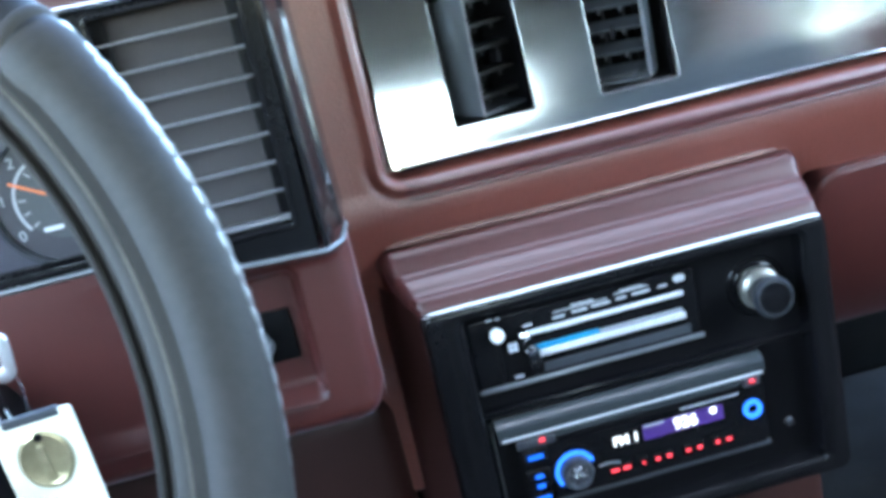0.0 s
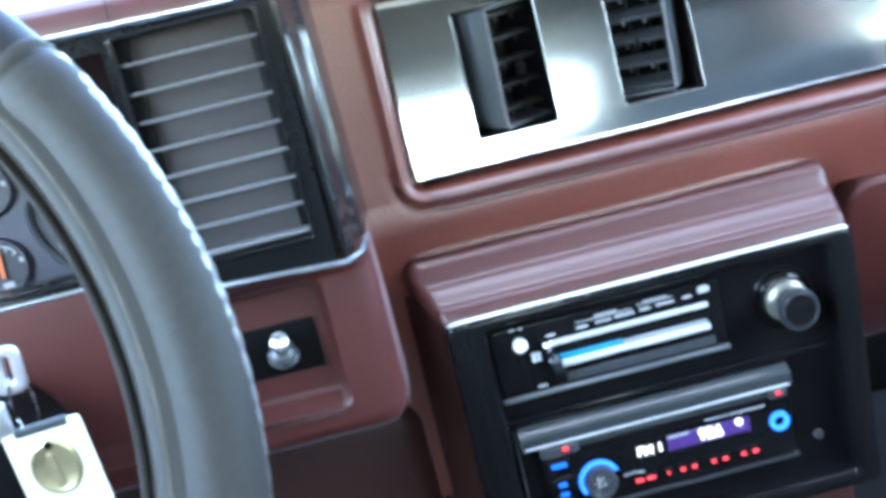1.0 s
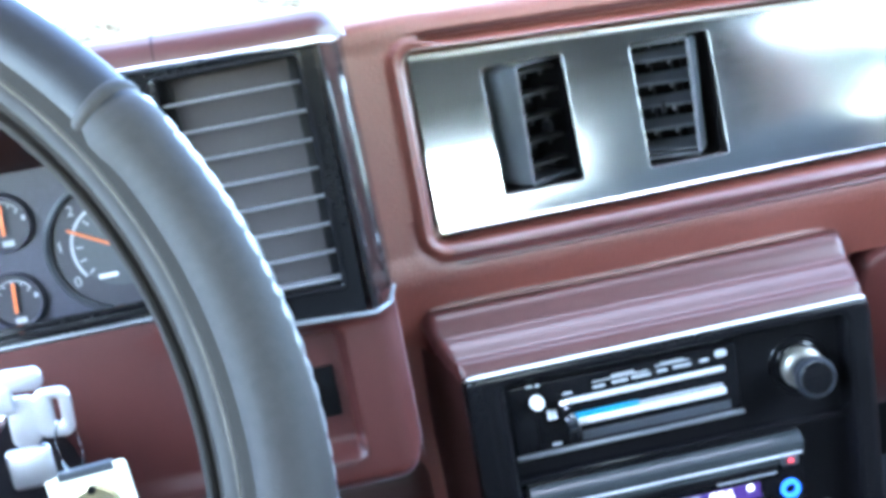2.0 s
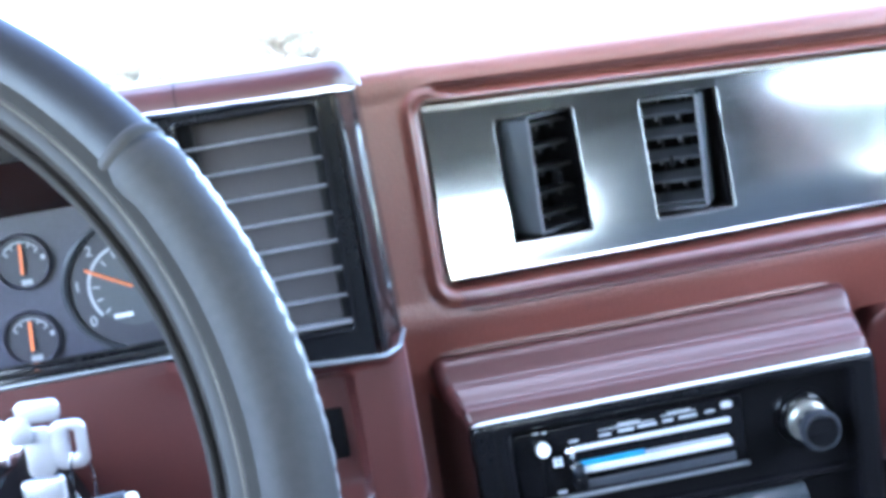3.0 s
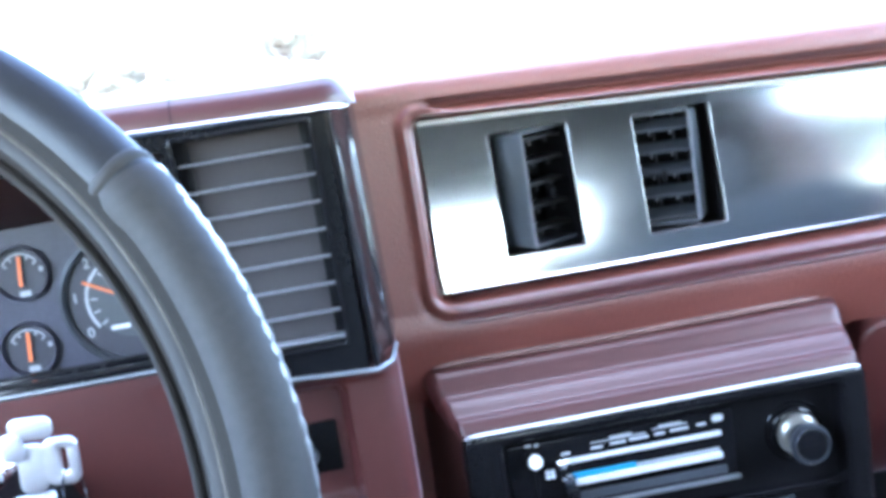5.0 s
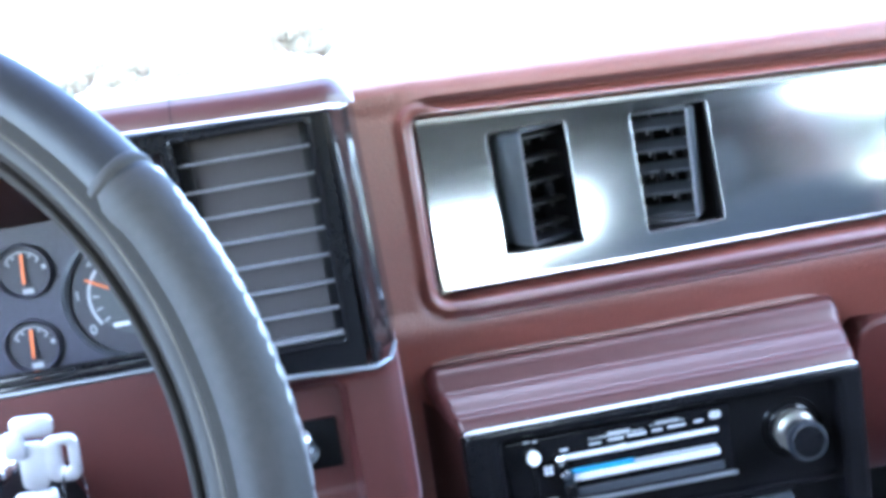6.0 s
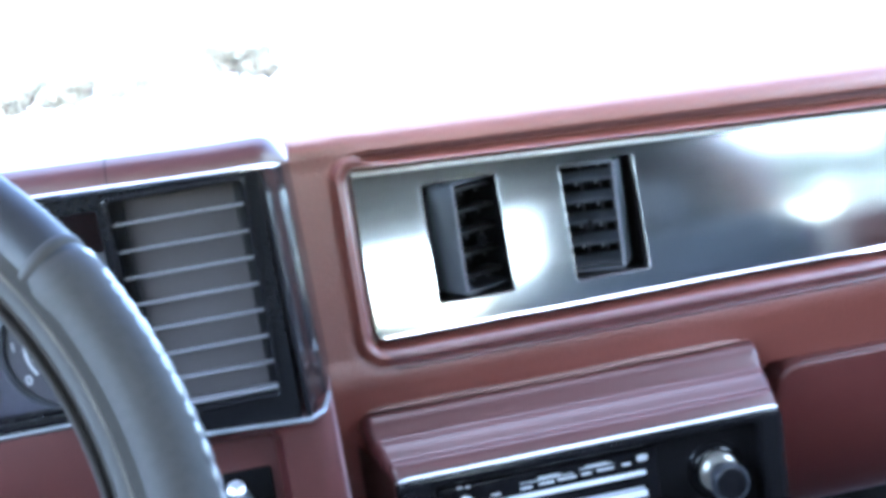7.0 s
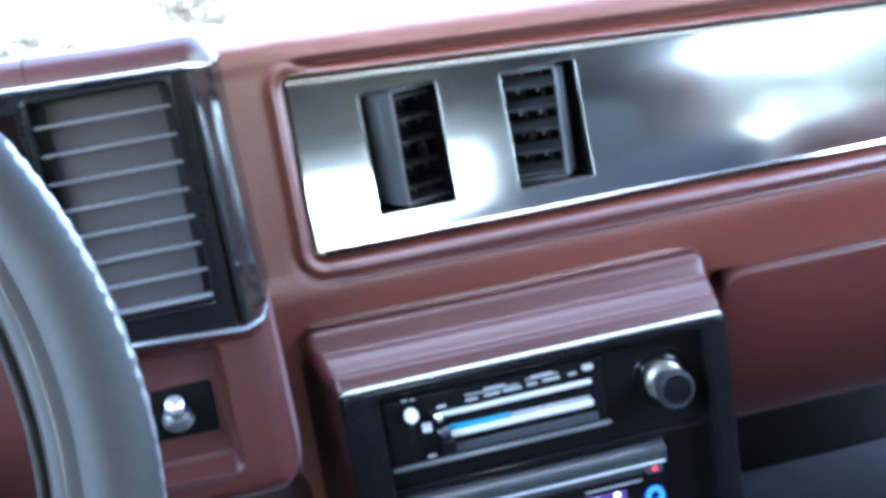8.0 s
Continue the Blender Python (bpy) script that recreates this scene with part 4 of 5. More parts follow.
bmesh.ops.bisect_plane(bm, geom=bm.verts[:] + bm.edges[:] + bm.faces[:], plane_co=(0, 0, 0.012), plane_no=(0, 0, 1))
# Turned under so the lower lid falls dark: shade put into the shape.
for v in bm.verts:
    v.co.y += 0.32 * max(0.0, 0.012 - v.co.z) + 2.8 * max(0.0, -v.co.z) ** 2
# Darker maroon than the pad stands for the weaker light here.
part("lid", bm, MAROON_SMOOTH, glove)
bm = bmesh.new()
tube(bm, [(0.2805 + 0.0185 * (1 - math.cos(radians(10 * k))), 0.0352, -0.0035 + 0.0185 * math.sin(radians(10 * k))) for k in range(3, 9)] + [(x, 0.0352, 0.0160) for x in spread((0.300, 0.82, 12))], [0.0002, 0.0004, 0.0006] + [0.0010] * 16, 8)
part("lid_edge", bm, MAROON_SMOOTH, glove, "thin rounded edge bead")


# ---- instrument cluster ----
cluster = thing("instrument_cluster", "black instrument cluster hood with speaker grille and gauges", "instrument cluster", kind="structure")
CY = -0.0760                 # its front face
G0, G1 = -0.1365, -0.0640   # grille opening
Q0, Q1 = -0.440, -0.1430    # gauge opening
CZ0, CZ1 = 0.0815, 0.2275

def face_y(x, z):
    return CY + 0.002 * (z - CZ0) / (CZ1 - CZ0)

xs = [-0.48, Q0, Q1, G0, G1, -0.0545]
zs = [CZ0, 0.0990, 0.0995, 0.2185, 0.2225, CZ1]
bm = bmesh.new()
plate(bm, xs, zs, ((G0, G1, 0.0990, 0.2225), (Q0 - 0.1, Q1, 0.0, 0.2185)), face_y, 0.035)
part("bezel", bm, BLACK_GLOSS, cluster)
# rounded right-hand edge, running back to the pad
bm = bmesh.new()
edge = spline([(-0.0545, 0.0), (-0.0530, 0.0002), (-0.0518, 0.0012), (-0.0508, 0.0034), (-0.0490, 0.0120), (-0.0464, 0.0260), (-0.0440, 0.0360), (-0.0412, 0.0480), (-0.0380, 0.110)], 4)
sweep(bm, [[(p[0] + 0.003 * (1 - (z - CZ0) / 0.146), face_y(0, z) + p[1], z) for p in edge] for z in spread((CZ0, CZ1, 12))], closed_ring=False)
part("right_edge", bm, BLACK_SOFT, cluster, "glossy rounded black edge")
# lips along the top and bottom: sky highlights on black edges, as metal strips
bm = bmesh.new()
tube(bm, [(x, face_y(0, CZ1) - 0.0005, 0.2275 + 0.03 * max(0.0, -0.08 - x)) for x in spread((-0.48, -0.052, 20))] + [(-0.0455, face_y(0, CZ1) + 0.006, 0.2265), (-0.041, face_y(0, CZ1) + 0.03, 0.2265)], 0.0022, 10)
part("upper_lip", bm, CHROME, cluster, "bright strip for the sky highlight on the upper edge")
bm = bmesh.new()
tube(bm, [(x, -0.020, 0.0870) for x in spread((-0.48, -0.165, 8))] + [(-0.150, -0.040, 0.0866), (-0.136, -0.066, 0.0860), (-0.125, CY - 0.001, 0.0850), (-0.09, CY - 0.001, 0.0832), (-0.050, CY - 0.001, 0.0808), (-0.0415, CY + 0.006, 0.0825), (-0.0375, CY + 0.03, 0.085)], 0.0014, 10)
part("lower_lip", bm, LIP_GREY, cluster, "grey strip for the sky highlight on the lower edge")
# maroon cap
bm = bmesh.new()
cap = spline([(-0.0745, 0.2285), (-0.0735, 0.2350), (-0.0690, 0.2415), (-0.0600, 0.2440), (-0.020, 0.2430), (0.05, 0.2360)], 4)
rings = []
for x in spread((-0.48, -0.058, 20), (-0.058, -0.037, 14)):
    u = max(0.0, (x + 0.058) / 0.021)
    rings.append([(x, p[0] + 0.012 * u * u, p[1] + 0.03 * max(0.0, -0.08 - x) - (p[1] - 0.2270) * 0.95 * u ** 4) for p in cap])
sweep(bm, rings, closed_ring=False)
part("cap", bm, LEDGE_GLOSS, cluster, "maroon moulded cap")
bm = bmesh.new()
tube(bm, [(-0.1340, p[0] - 0.0002, p[1] + 0.0017) for p in cap], 0.0003, 6)
part("cap_seam", bm, BLACK_MATT, cluster)
# speaker grille: rounded frame, cloth and bars
bm = bmesh.new()
rim_frame(bm, (G0 - 0.0022, G1 + 0.0022, 0.0968, 0.2247, 0.003), (G0 + 0.0005, G1 - 0.0005, 0.0995, 0.2220, 0.002), CY - 0.0014, -0.058, 0.0012)
part("grille_frame", bm, BLACK_GLOSS, cluster)
bm = bmesh.new()
box(bm, G0, G1, -0.062, -0.056, 0.0990, 0.2225)
part("speaker_cloth", bm, GRILLE_CLOTH, cluster, "grey-brown speaker cloth")
for x0, x1 in ((G0, G0 + 0.0065), (G1 - 0.0055, G1)):
    bm = bmesh.new()
    box(bm, x0, x1, -0.068, -0.0615, 0.0990, 0.2225, 0.001)
    part("grille_side", bm, BLACK_MATT, cluster)
for k in range(8):
    z = 0.2090 - 0.0152 * k
    bm = bmesh.new()
    box(bm, G0 + 0.001, G1 - 0.0005, -0.0745, -0.0690, z - 0.0007, z + (0.0005 if k < 7 else 0.0016), 0.0007, 3)
    part("grille_bar", bm, BAR_GREY, cluster)
# gauge well
bm = bmesh.new()
box(bm, -0.48, Q1 + 0.004, 0.055, 0.062, 0.050, 0.235)
part("gauge_panel", bm, GAUGE_BLUE, cluster, "gauge panel, lens glare in its dark blue-grey")
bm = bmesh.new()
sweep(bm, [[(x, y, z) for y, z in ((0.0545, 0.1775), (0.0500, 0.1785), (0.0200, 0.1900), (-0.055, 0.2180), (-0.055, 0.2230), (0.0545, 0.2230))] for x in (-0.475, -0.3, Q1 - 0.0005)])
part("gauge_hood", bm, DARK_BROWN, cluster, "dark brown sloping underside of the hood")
for b in ((Q1, Q1 + 0.003, -0.06, 0.056, 0.07, 0.2225), (-0.478, -0.475, -0.06, 0.056, 0.07, 0.2225), (-0.475, Q1, -0.018, 0.056, 0.0700, 0.0730), (-0.475, Q1, -0.06, 0.056, 0.2190, 0.222)):
    bm = bmesh.new()
    box(bm, *b)
    part("well_wall", bm, BLACK_MATT, cluster)
bm = bmesh.new()
box(bm, -0.475, Q1, -0.016, 0.000, 0.0735, 0.0905, 0.002)
box(bm, -0.475, Q1, 0.002, 0.012, 0.0735, 0.0915, 0.002)
part("well_lip", bm, BLACK_GLOSS, cluster, "double black rail under the gauges")


def gauge(x, z, r, needle, marks, name):
    """A round dial: ring, face, scale marks and a needle; angles in degrees from the right."""
    m = axis_to((x, 0.055, z), (x, 0.0, z))
    bm = bmesh.new()
    lathe(bm, [(r * 0.90, 0.0), (r, 0.0), (r, 0.004), (r * 0.95, 0.0052), (r * 0.90, 0.004)], m, 48, True)
    ring = part("gauge_ring", bm, DARK_GREY if r > 0.03 else GAUGE_BLUE, cluster)
    bm = bmesh.new()
    lathe(bm, [(0, 0.0), (r * 0.90, 0.0), (r * 0.90, 0.001), (0, 0.001)], m, 40)
    part("gauge_face", bm, GAUGE_DARK, ring, name)
    a0, a1, ra, n = marks
    bm = bmesh.new()
    rings = []
    for k in range(25):
        a = radians(a0 + (a1 - a0) * k / 24)
        rings.append([(x + q * r * math.cos(a), y, z + q * r * math.sin(a)) for q, y in ((ra, 0.0538), (ra + 0.045, 0.0538), (ra + 0.045, 0.0534), (ra, 0.0534))])
    sweep(bm, rings)
    part("scale_arc", bm, PRINT_DIM, ring)
    for k in range(n):
        a = radians(a0 + (a1 - a0) * k / (n - 1))
        bm = bmesh.new()
        c, s = math.cos(a), math.sin(a)
        q = Matrix(((c, 0, -s, x), (0, 1, 0, 0.0536), (s, 0, c, z), (0, 0, 0, 1)))
        box(bm, r * (ra - 0.13), r * (ra - 0.03), -0.0003, 0.0003, -0.0005, 0.0005, 0, 1, q)
        part("scale_mark", bm, PRINT_DIM, ring)
    a = radians(needle[0])
    c, s = math.cos(a), math.sin(a)
    q = Matrix(((c, 0, -s, x), (0, 1, 0, 0.051), (s, 0, c, z), (0, 0, 0, 1)))
    bm = bmesh.new()
    box(bm, needle[1] * r, needle[2] * r, -0.0004, 0.0004, -needle[3], needle[3], 0.0002, 1, q)
    part("needle", bm, NEEDLE, ring, "orange needle")
    return ring


TX, TZ, TR = -0.2040, 0.1200, 0.0455
tach = gauge(TX, TZ, TR, (151, 0.0, 0.70, 0.0008), (215, -35, 0.60, 13), "dark tachometer face")
bm = bmesh.new()
lathe(bm, [(0, 0.001), (TR * 0.58, 0.001), (TR * 0.58, 0.0016), (0, 0.0016)], axis_to((TX, 0.055, TZ), (TX, 0.0, TZ)), 40)
part("tachometer_centre", bm, GAUGE_GREY, tach, "grey centre disc")
for k, txt in enumerate("0123456"):
    a = radians(213 - 41 * k)
    lettering("numeral", txt, 0.0095, facing(TX + TR * 0.78 * math.cos(a), 0.0532, TZ + TR * 0.78 * math.sin(a)), PRINT_DIM, tach)
bm = bmesh.new()
box(bm, TX - 0.016, TX - 0.004, 0.0525, 0.0533, TZ - 0.0195, TZ - 0.0170)
part("print_bar", bm, PRINT, cluster)
for x, z in ((-0.2690, 0.1480), (-0.2745, 0.0975)):
    gauge(x, z, 0.0185, (83, -0.45, 0.62, 0.0011), (150, 30, 0.66, 5), "small dark gauge face")
    bm = bmesh.new()
    box(bm, x - 0.0035, x + 0.0035, 0.0528, 0.0534, z - 0.0155, z - 0.0120)
    part("print_bar", bm, PRINT_DIM, cluster)
    bm = bmesh.new()
    box(bm, x + 0.0120, x + 0.0145, 0.0528, 0.0534, z - 0.0005, z + 0.0025)
    part("print_bar", bm, PRINT_DIM, cluster)
gauge(-0.345, 0.1200, 0.0450, (200, 0.0, 0.8, 0.0008), (225, -45, 0.62, 9), "dark speedometer face")

# ---- maroon panel under the cluster ----
lower = thing("lower_panel", "maroon moulded panel under the cluster with a recess", "dash panel", kind="structure")


def lower_y(x, z):
    d = sd_round(x, z, -0.1465, -0.0735, -0.0235, 0.0610, 0.007)
    recess = 0.0150 * smooth((0.003 - d) / 0.007) * smooth((z + 0.0235) / 0.0120)
    step = 0.0080 * smooth((z + 0.022) / 0.013) * (1 - smooth((x + 0.170) / 0.018))
    y = -0.0320 + max(recess, step)
    r = max(0.0, x + 0.052) / 0.013
    y += 0.014 * r ** 2.5
    q = max(0.0, -0.030 - z) / 0.016
    y += 0.016 * min(q, 1.6) ** 2.2
    y -= 0.030 * smooth((z - 0.062) / 0.022) * smooth((x + 0.172) / 0.03)
    return y

bm = bmesh.new()
xs = spread((-0.60, -0.16, 24), (-0.16, -0.0385, 60))
zs = spread((-0.052, 0.086, 70))


def corner(x, z):
    """Lifts the skin's lower edge round its outer corner."""
    u = min(1.0, max(0.0, (x + 0.056) / 0.0176))
    low = -0.052 + 0.017 * (1 - math.sqrt(1 - 0.98 * u * u))
    return 0.086 - (0.086 - z) * (0.086 - low) / 0.138

sweep(bm, [[(x, lower_y(x, z), corner(x, z)) for z in zs] for x in xs], closed_ring=False)
part("panel_skin", bm, MAROON_SMOOTH, lower)
bm = bmesh.new()
sweep(bm, [[(x, y, z) for y, z in ((-0.004, -0.052), (0.03, -0.060), (0.10, -0.070))] for x in (-0.60, -0.2, -0.0565)], closed_ring=False)
part("panel_underside", bm, MAROON_SMOOTH, lower)
bm = bmesh.new()
sweep(bm, [[(x, y, z) for x, y in ((-0.0387, -0.018), (-0.037, 0.02), (-0.037, 0.11))] for z in (-0.037, 0.0, 0.084)], closed_ring=False)
part("panel_side", bm, MAROON_SMOOTH, lower)
# Glossy bead added along the step to draw its sheen line.
bm = bmesh.new()
tube(bm, [(x, -0.0322, -0.0240) for x in spread((-0.60, -0.080, 12))], 0.0014, 8)
part("ledge_edge", bm, LEDGE_GLOSS, lower, "glossy bead for the sheen line on the step")

bm = bmesh.new()
tube(bm, [(-0.1440, -0.0270, -0.0080), (-0.1438, -0.0318, -0.0128), (-0.1415, -0.0334, -0.0165)] + [(x, -0.0338, -0.0190 - 0.045 * (x + 0.138)) for x in spread((-0.138, -0.078, 6))] + [(-0.0735, -0.0334, -0.0205), (-0.0718, -0.0310, -0.0170)], [0.0003, 0.0010] + [0.0014] * 8 + [0.0010, 0.0003], 8)
part("tray_lip", bm, LEDGE_GLOSS, lower, "glossy maroon lip of the recess")

switch = thing("dash_switch", "black plate with a round chrome push switch", "switch", at=(-0.107, -0.018, 0.0190))
bm = bmesh.new()
slab(bm, -0.1325, -0.0825, 0.0040, 0.0365, 0.0015, -0.0195, -0.015, 0.0006)
part("plate", bm, BLACK_MATT, switch)
ax = axis_to((-0.1055, -0.0190, 0.0165), (-0.1040, -0.0340, 0.0335))
bm = bmesh.new()
lathe(bm, [(0, 0), (0.0098, 0), (0.0098, 0.002), (0.0080, 0.0035), (0.0078, 0.007), (0.0058, 0.0082), (0.0046, 0.0090), (0.0044, 0.0128), (0, 0.0128)], ax, 28)
part("barrel", bm, DARK_GREY, switch)
bm = bmesh.new()
lathe(bm, [(0, 0.0126), (0.0034, 0.0126), (0.0052, 0.0142), (0.0060, 0.0170), (0.0054, 0.0200), (0.0032, 0.0218), (0, 0.0222)], ax, 28)
part("button", bm, EDGE_WHITE, switch, "polished chrome button")

# ---- steering wheel ----
WC, WR, TILT = Vector((-0.2837, -0.3464, 0.1232)), 0.2010, 25.9
WM = Matrix.Translation(WC) @ pose(0, 0, 0, -TILT, 0, 0)
SEAM = 33.6     # degrees up from the right at which the wrap ends
wheel = thing("steering_wheel", "black leather-wrapped steering wheel with laced cover", "steering wheel", at=WC)


def rim_at(a, u, v):
    """A point of the rim: angle a, u outwards from the tube's centre, v towards the driver."""
    a = radians(a)
    return WM @ Vector(((WR + u) * math.cos(a), -v, (WR + u) * math.sin(a)))


def oval(k, n, ru, rv):
    t = 2 * math.pi * k / n
    return ru * math.cos(t), rv * math.sin(t)


def rim_piece(a0, a1, ru, rv, steps, grow=0.0):
    bm = bmesh.new()
    rings = []
    for i in range(steps + 1):
        a = a0 + (a1 - a0) * i / steps
        s = 1.0
        if grow:
            e = min(i, steps - i)
            s = 1.0 + grow * math.exp(-((e - 1.5) / 1.2) ** 2) - (0.05 if e == 0 else 0)
        rings.append([rim_at(a, *[c * s for c in oval(k, 24, ru, rv)]) for k in range(24)])
    return sweep(bm, rings)


part("upper_rim", rim_piece(SEAM - 1.0, 180 - SEAM, 0.0131, 0.0125, 60), LEATHER_SHINY, wheel, "shiny black upper rim")
part("rim_wrap", rim_piece(-140, SEAM, 0.0133, 0.0131, 120, 0.06), LEATHER, wheel, "grey-black perforated leather wrap")
part("rim_wrap", rim_piece(180 - SEAM, 220, 0.0136, 0.0132, 50, 0.06), LEATHER, wheel)
bm = bmesh.new()
rings = []
for i in range(121):
    a = 3.0 * i
    sec = [(-0.006, 0.0105), (-0.0110, 0.0104), (-0.0125, 0.0090), (-0.0136, 0.0090), (-0.0165, 0.0080), (-0.0177, 0.0058), (-0.0186, 0.0036), (-0.0194, 0.0050), (-0.0208, 0.0056), (-0.0222, 0.0038), (-0.0224, -0.002), (-0.018, -0.008), (-0.008, -0.010)]
    rings.append([rim_at(a, u, v) for u, v in sec])
sweep(bm, rings[:-1], closed_path=True)
part("inner_ring", bm, RING_BLACK, wheel, "black moulded inner ring")
bm = bmesh.new()
tube(bm, [rim_at(2.0 * i, -0.0122, 0.0096) for i in range(180)], 0.0005, 6, closed=True)
part("ring_seam", bm, SEAM_PALE, wheel, "pale stitched seam")
bm = bmesh.new()
rings = []
for da, g in ((1.5, 0.955), (1.4, 1.00), (1.1, 1.045), (0.7, 1.055), (0.40, 1.03), (0.15, 0.955), (-0.35, 0.955), (-0.7, 1.03), (-1.8, 1.035), (-2.8, 1.0)):
    rings.append([rim_at(SEAM + da + 0.25 * math.sin(2 * math.pi * k / 28 * 2), *oval(k, 28, 0.0132 * g, 0.0128 * g)) for k in range(28)])
sweep(bm, rings, caps=False)
part("wrap_hem", bm, LEATHER, wheel, "rolled and sewn end of the wrap", sharp=70)
# lacing round the outside of the wrap
a, n = -60.0, 0
while a < -14:
    bm = bmesh.new()
    pts = []
    for k in range(6):
        t = radians(-38 + 50 * k / 5)
        pts.append(rim_at(a - 1.6 * k / 5 + 0.2 * math.sin(7 * n), 0.0143 * math.cos(t), 0.0139 * math.sin(t)))
    tube(bm, pts, [0.0002, 0.0004, 0.0006, 0.0006, 0.0004, 0.0002], 6)
    n += 1
    part("lace_stitch", bm, LACE, wheel)
    a += 1.25
# the gathered edge of the leather along the lacing, drawn round to the front near its end
bm = bmesh.new()
rings = []
for k in range(401):
    a = -60 + (SEAM + 59.5) * k / 400
    lump = abs(math.sin(radians(a * 86 + 22 * math.sin(a * 0.9)))) ** 0.7
    far = 12 + 34 * smooth((a + 12) / (SEAM + 14)) + 7 * lump
    row = []
    for i in range(9):
        t = radians(-42 + (far + 42) * i / 8)
        swell = math.sin(math.pi * i / 8)
        h = -0.0015 + swell * (0.0011 + (0.0003 + 0.0006 * lump) * smooth((a + 12) / 22))
        row.append(rim_at(a, (0.0136 + h) * math.cos(t), (0.0132 + h) * math.sin(t)))
    rings.append(row)
sweep(bm, rings, closed_ring=False)
part("laced_edge", bm, LACE, wheel, "gathered sewn edge of the wrap, paled by its highlight", sharp=70)
# spokes and hub
for a in (-25, 205):
    bm = bmesh.new()
    rings = []
    for k in range(9):
        u = k / 8
        r = 0.05 + (WR - 0.07) * u
        c, s = math.cos(radians(a)), math.sin(radians(a))
        w = 0.024 - 0.008 * u
        y = 0.045 - 0.045 * u ** 2
        rings.append([WM @ Vector((r * c - s * q, y + d, r * s + c * q)) for q, d in ((-w, 0), (-w * 0.7, -0.006), (w * 0.7, -0.006), (w, 0), (w * 0.7, 0.006), (-w * 0.7, 0.006))])
    sweep(bm, rings)
    part("spoke", bm, BLACK_MATT, wheel)
bm = bmesh.new()
lathe(bm, [(0, -0.03), (0.05, -0.03), (0.062, -0.02), (0.062, 0.015), (0.05, 0.028), (0, 0.03)], WM @ pose(0, 0.05, 0, 90, 0, 0), 36)
part("hub", bm, BLACK_MATT, wheel)

# ---- steering column, ignition lock, keys ----
column = thing("steering_column", "black steering column with an ignition lock", "steering column", at=(-0.284, -0.2, 0.07))
bm = bmesh.new()
CA = axis_to((-0.284, -0.320, 0.110), (-0.284, 0.06, -0.028))
lathe(bm, [(0, 0), (0.045, 0), (0.052, 0.01), (0.052, 0.13), (0.046, 0.33), (0, 0.33)], CA, 36)
part("shroud", bm, BLACK_MATT, column)
KX, KY, KZ = -0.1870, -0.2600, 0.1275
bm = bmesh.new()
tube(bm, [(-0.245, -0.236, 0.105), (-0.205, -0.252, 0.122)], [0.020, 0.0135], 20)
part("lock_housing", bm, BLACK_MATT, column)
bm = bmesh.new()
lathe(bm, [(0, 0), (0.0105, 0), (0.0105, 0.012), (0.0095, 0.016), (0.0075, 0.0175), (0.0, 0.0175)], axis_to((-0.2055, -0.252, 0.122), (KX - 0.002, KY, KZ + 0.004)), 28)
part("lock_barrel", bm, CHROME, column, "polished chrome ignition lock")
bm = bmesh.new()
box(bm, KX - 0.001, KX + 0.0150, KY - 0.005, KY - 0.001, KZ - 0.028, KZ - 0.0125, 0.002, 3)
part("lock_ear", bm, NICKEL, column)

keys = thing("ignition_key", "bright steel car key in the ignition lock", "key", at=(KX + 0.012, KY, KZ))
KM = Matrix.Translation((KX, KY - 0.003, KZ)) @ pose(0, 0, 0, 0, 4, 0)


def key_piece(name, mat, shape, label="", bevel=0.0005):
    piece = bmesh.new()
    slab(piece, *shape, bevel)
    bmesh.ops.transform(piece, matrix=KM, verts=piece.verts)
    part(name, piece, mat, keys, label)

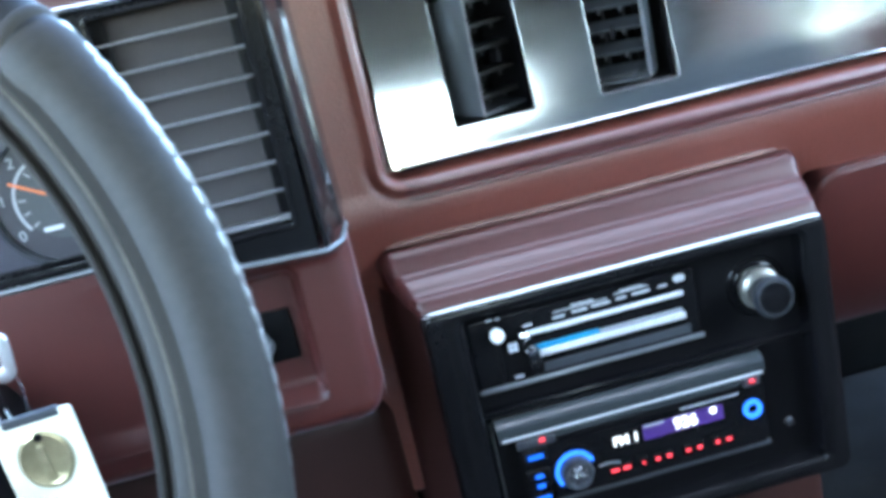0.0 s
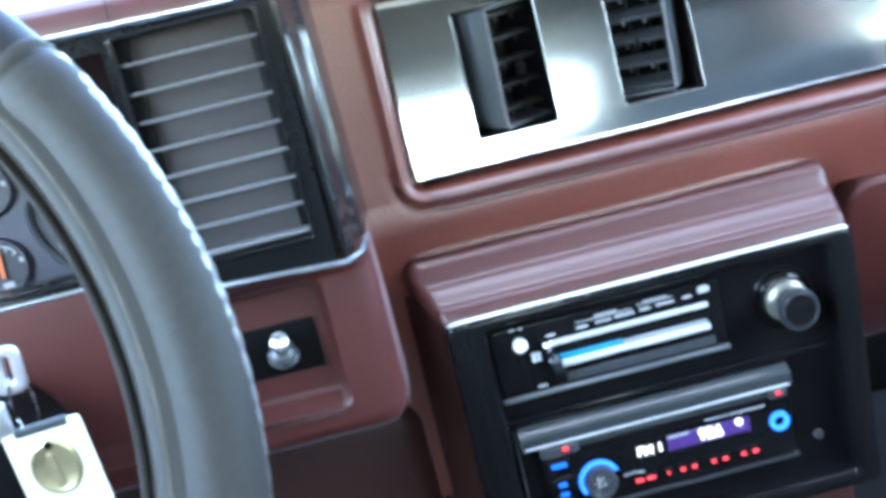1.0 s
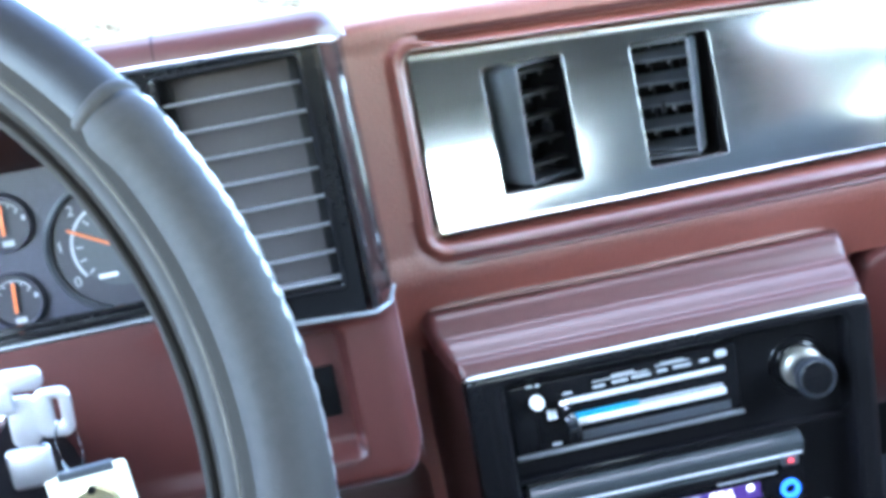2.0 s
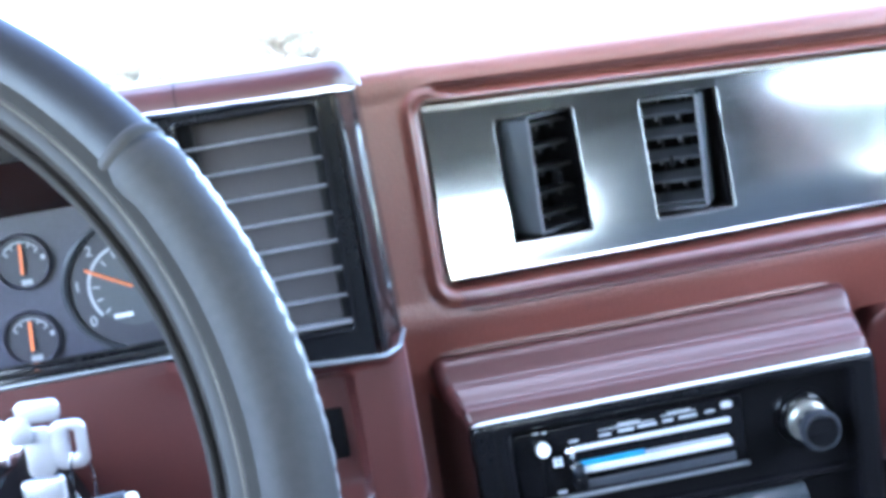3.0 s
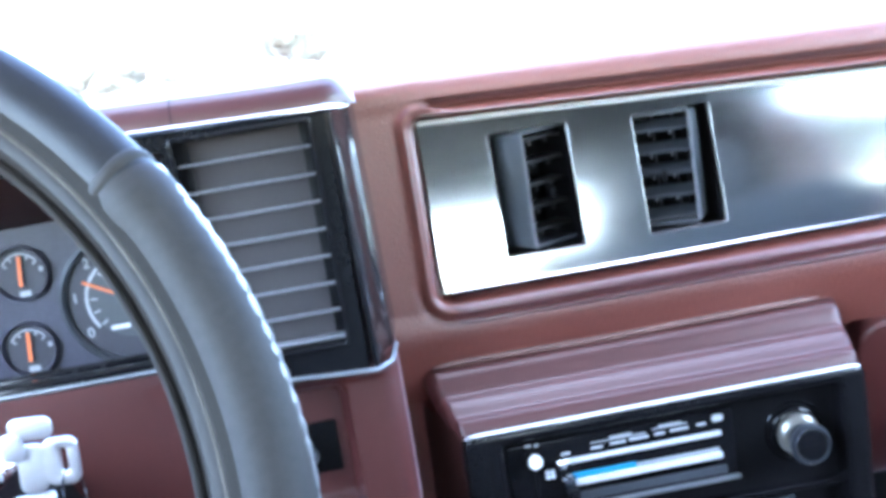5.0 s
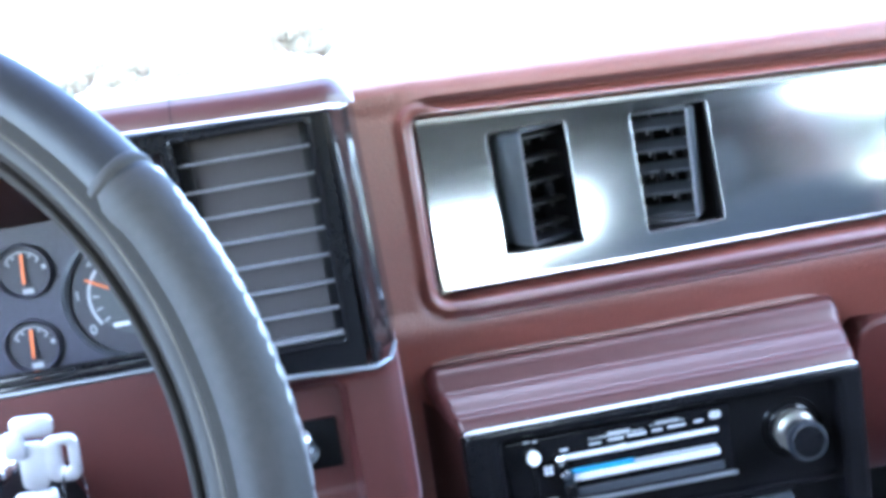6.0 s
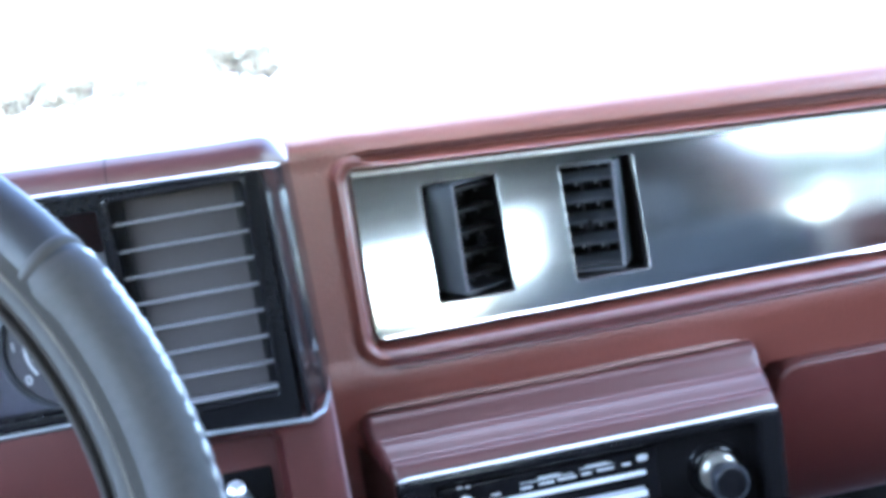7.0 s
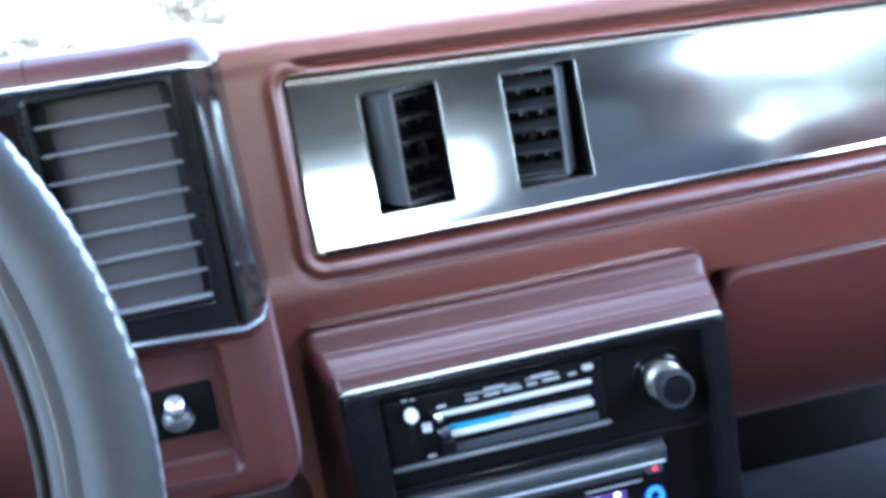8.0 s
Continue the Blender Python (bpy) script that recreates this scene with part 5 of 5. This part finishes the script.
# the bow: a rounded plate with a slot through it near its end
bm = bmesh.new()
rim_frame(bm, (0.0135, 0.0260, -0.0095, 0.0085, 0.0035), (0.0195, 0.0222, -0.0045, 0.0050, 0.0008), -0.0012, 0.0012, 0.0005, 4)
bmesh.ops.transform(bm, matrix=KM, verts=bm.verts)
part("key_bow", bm, NICKEL, keys, "bright steel key bow")
key_piece("key_shoulder", NICKEL, (0.0040, 0.0140, -0.0115, 0.0070, 0.0030, -0.0011, 0.0011))
key_piece("lock_lever", NICKEL, (0.0035, 0.0190, 0.0100, 0.0180, 0.0030, -0.0040, -0.0020), "bright steel lever of the lock")
key_piece("lever_stem", NICKEL, (0.0000, 0.0080, 0.0020, 0.0125, 0.0020, -0.0042, -0.0024))
ring_c = KM @ Vector((0.0225, 0.0, -0.0150))
bm = bmesh.new()
tube(bm, [ring_c + Vector((0.0035 * math.sin(t), 0.002 * math.sin(t), 0.0112 * math.cos(t))) for t in (2 * math.pi * k / 28 for k in range(28))], 0.0005, 6, closed=True)
tagged(part("key_ring", bm, CHROME), "thin split ring of bright steel wire", "key ring")

tag = thing("key_tag", "yellowed square tag with a worn brass medallion", "key tag", at=(-0.168, -0.262, 0.09))
tagm = Matrix.Translation((-0.1625, -0.2640, 0.1015)) @ pose(0, 0, 0, 0, -3, 0)
bm = bmesh.new()
slab(bm, -0.0145, 0.0145, -0.0460, 0.0010, 0.0015, -0.0010, 0.0010, 0.0005)
bmesh.ops.transform(bm, matrix=tagm, verts=bm.verts)
part("tag_plate", bm, TAG, tag)
bm = bmesh.new()
slab(bm, -0.0095, 0.0105, -0.0012, 0.0022, 0.0008, -0.0015, 0.0010, 0.0003)
bmesh.ops.transform(bm, matrix=tagm, verts=bm.verts)
part("tag_clip", bm, DARK_GREY, tag)
bm = bmesh.new()
lathe(bm, [(0, 0), (0.0092, 0), (0.0095, 0.0010), (0.0082, 0.0016), (0.0073, 0.0011), (0.0, 0.0014)], tagm @ pose(0.0005, -0.0010, -0.0155, 90, 0, 0) @ Matrix.Diagonal((1, 1.18, 1, 1)), 32)
part("medallion", bm, BRASS, tag, "worn brass medallion")
bm = bmesh.new()
slab(bm, -0.0012, 0.0018, -0.0235, -0.0095, 0.0012, -0.0030, -0.0021, 0.0004)
bmesh.ops.transform(bm, matrix=tagm, verts=bm.verts)
part("emblem", bm, BRASS, tag)
bm = bmesh.new()
lathe(bm, [(0, 0), (0.0016, 0), (0.0016, 0.0008), (0, 0.0008)], tagm @ pose(0.0010, -0.0024, -0.0062, 90, 0, 0), 16)
part("ring_hole", bm, BLACK_MATT, tag, "dark hole for the ring")
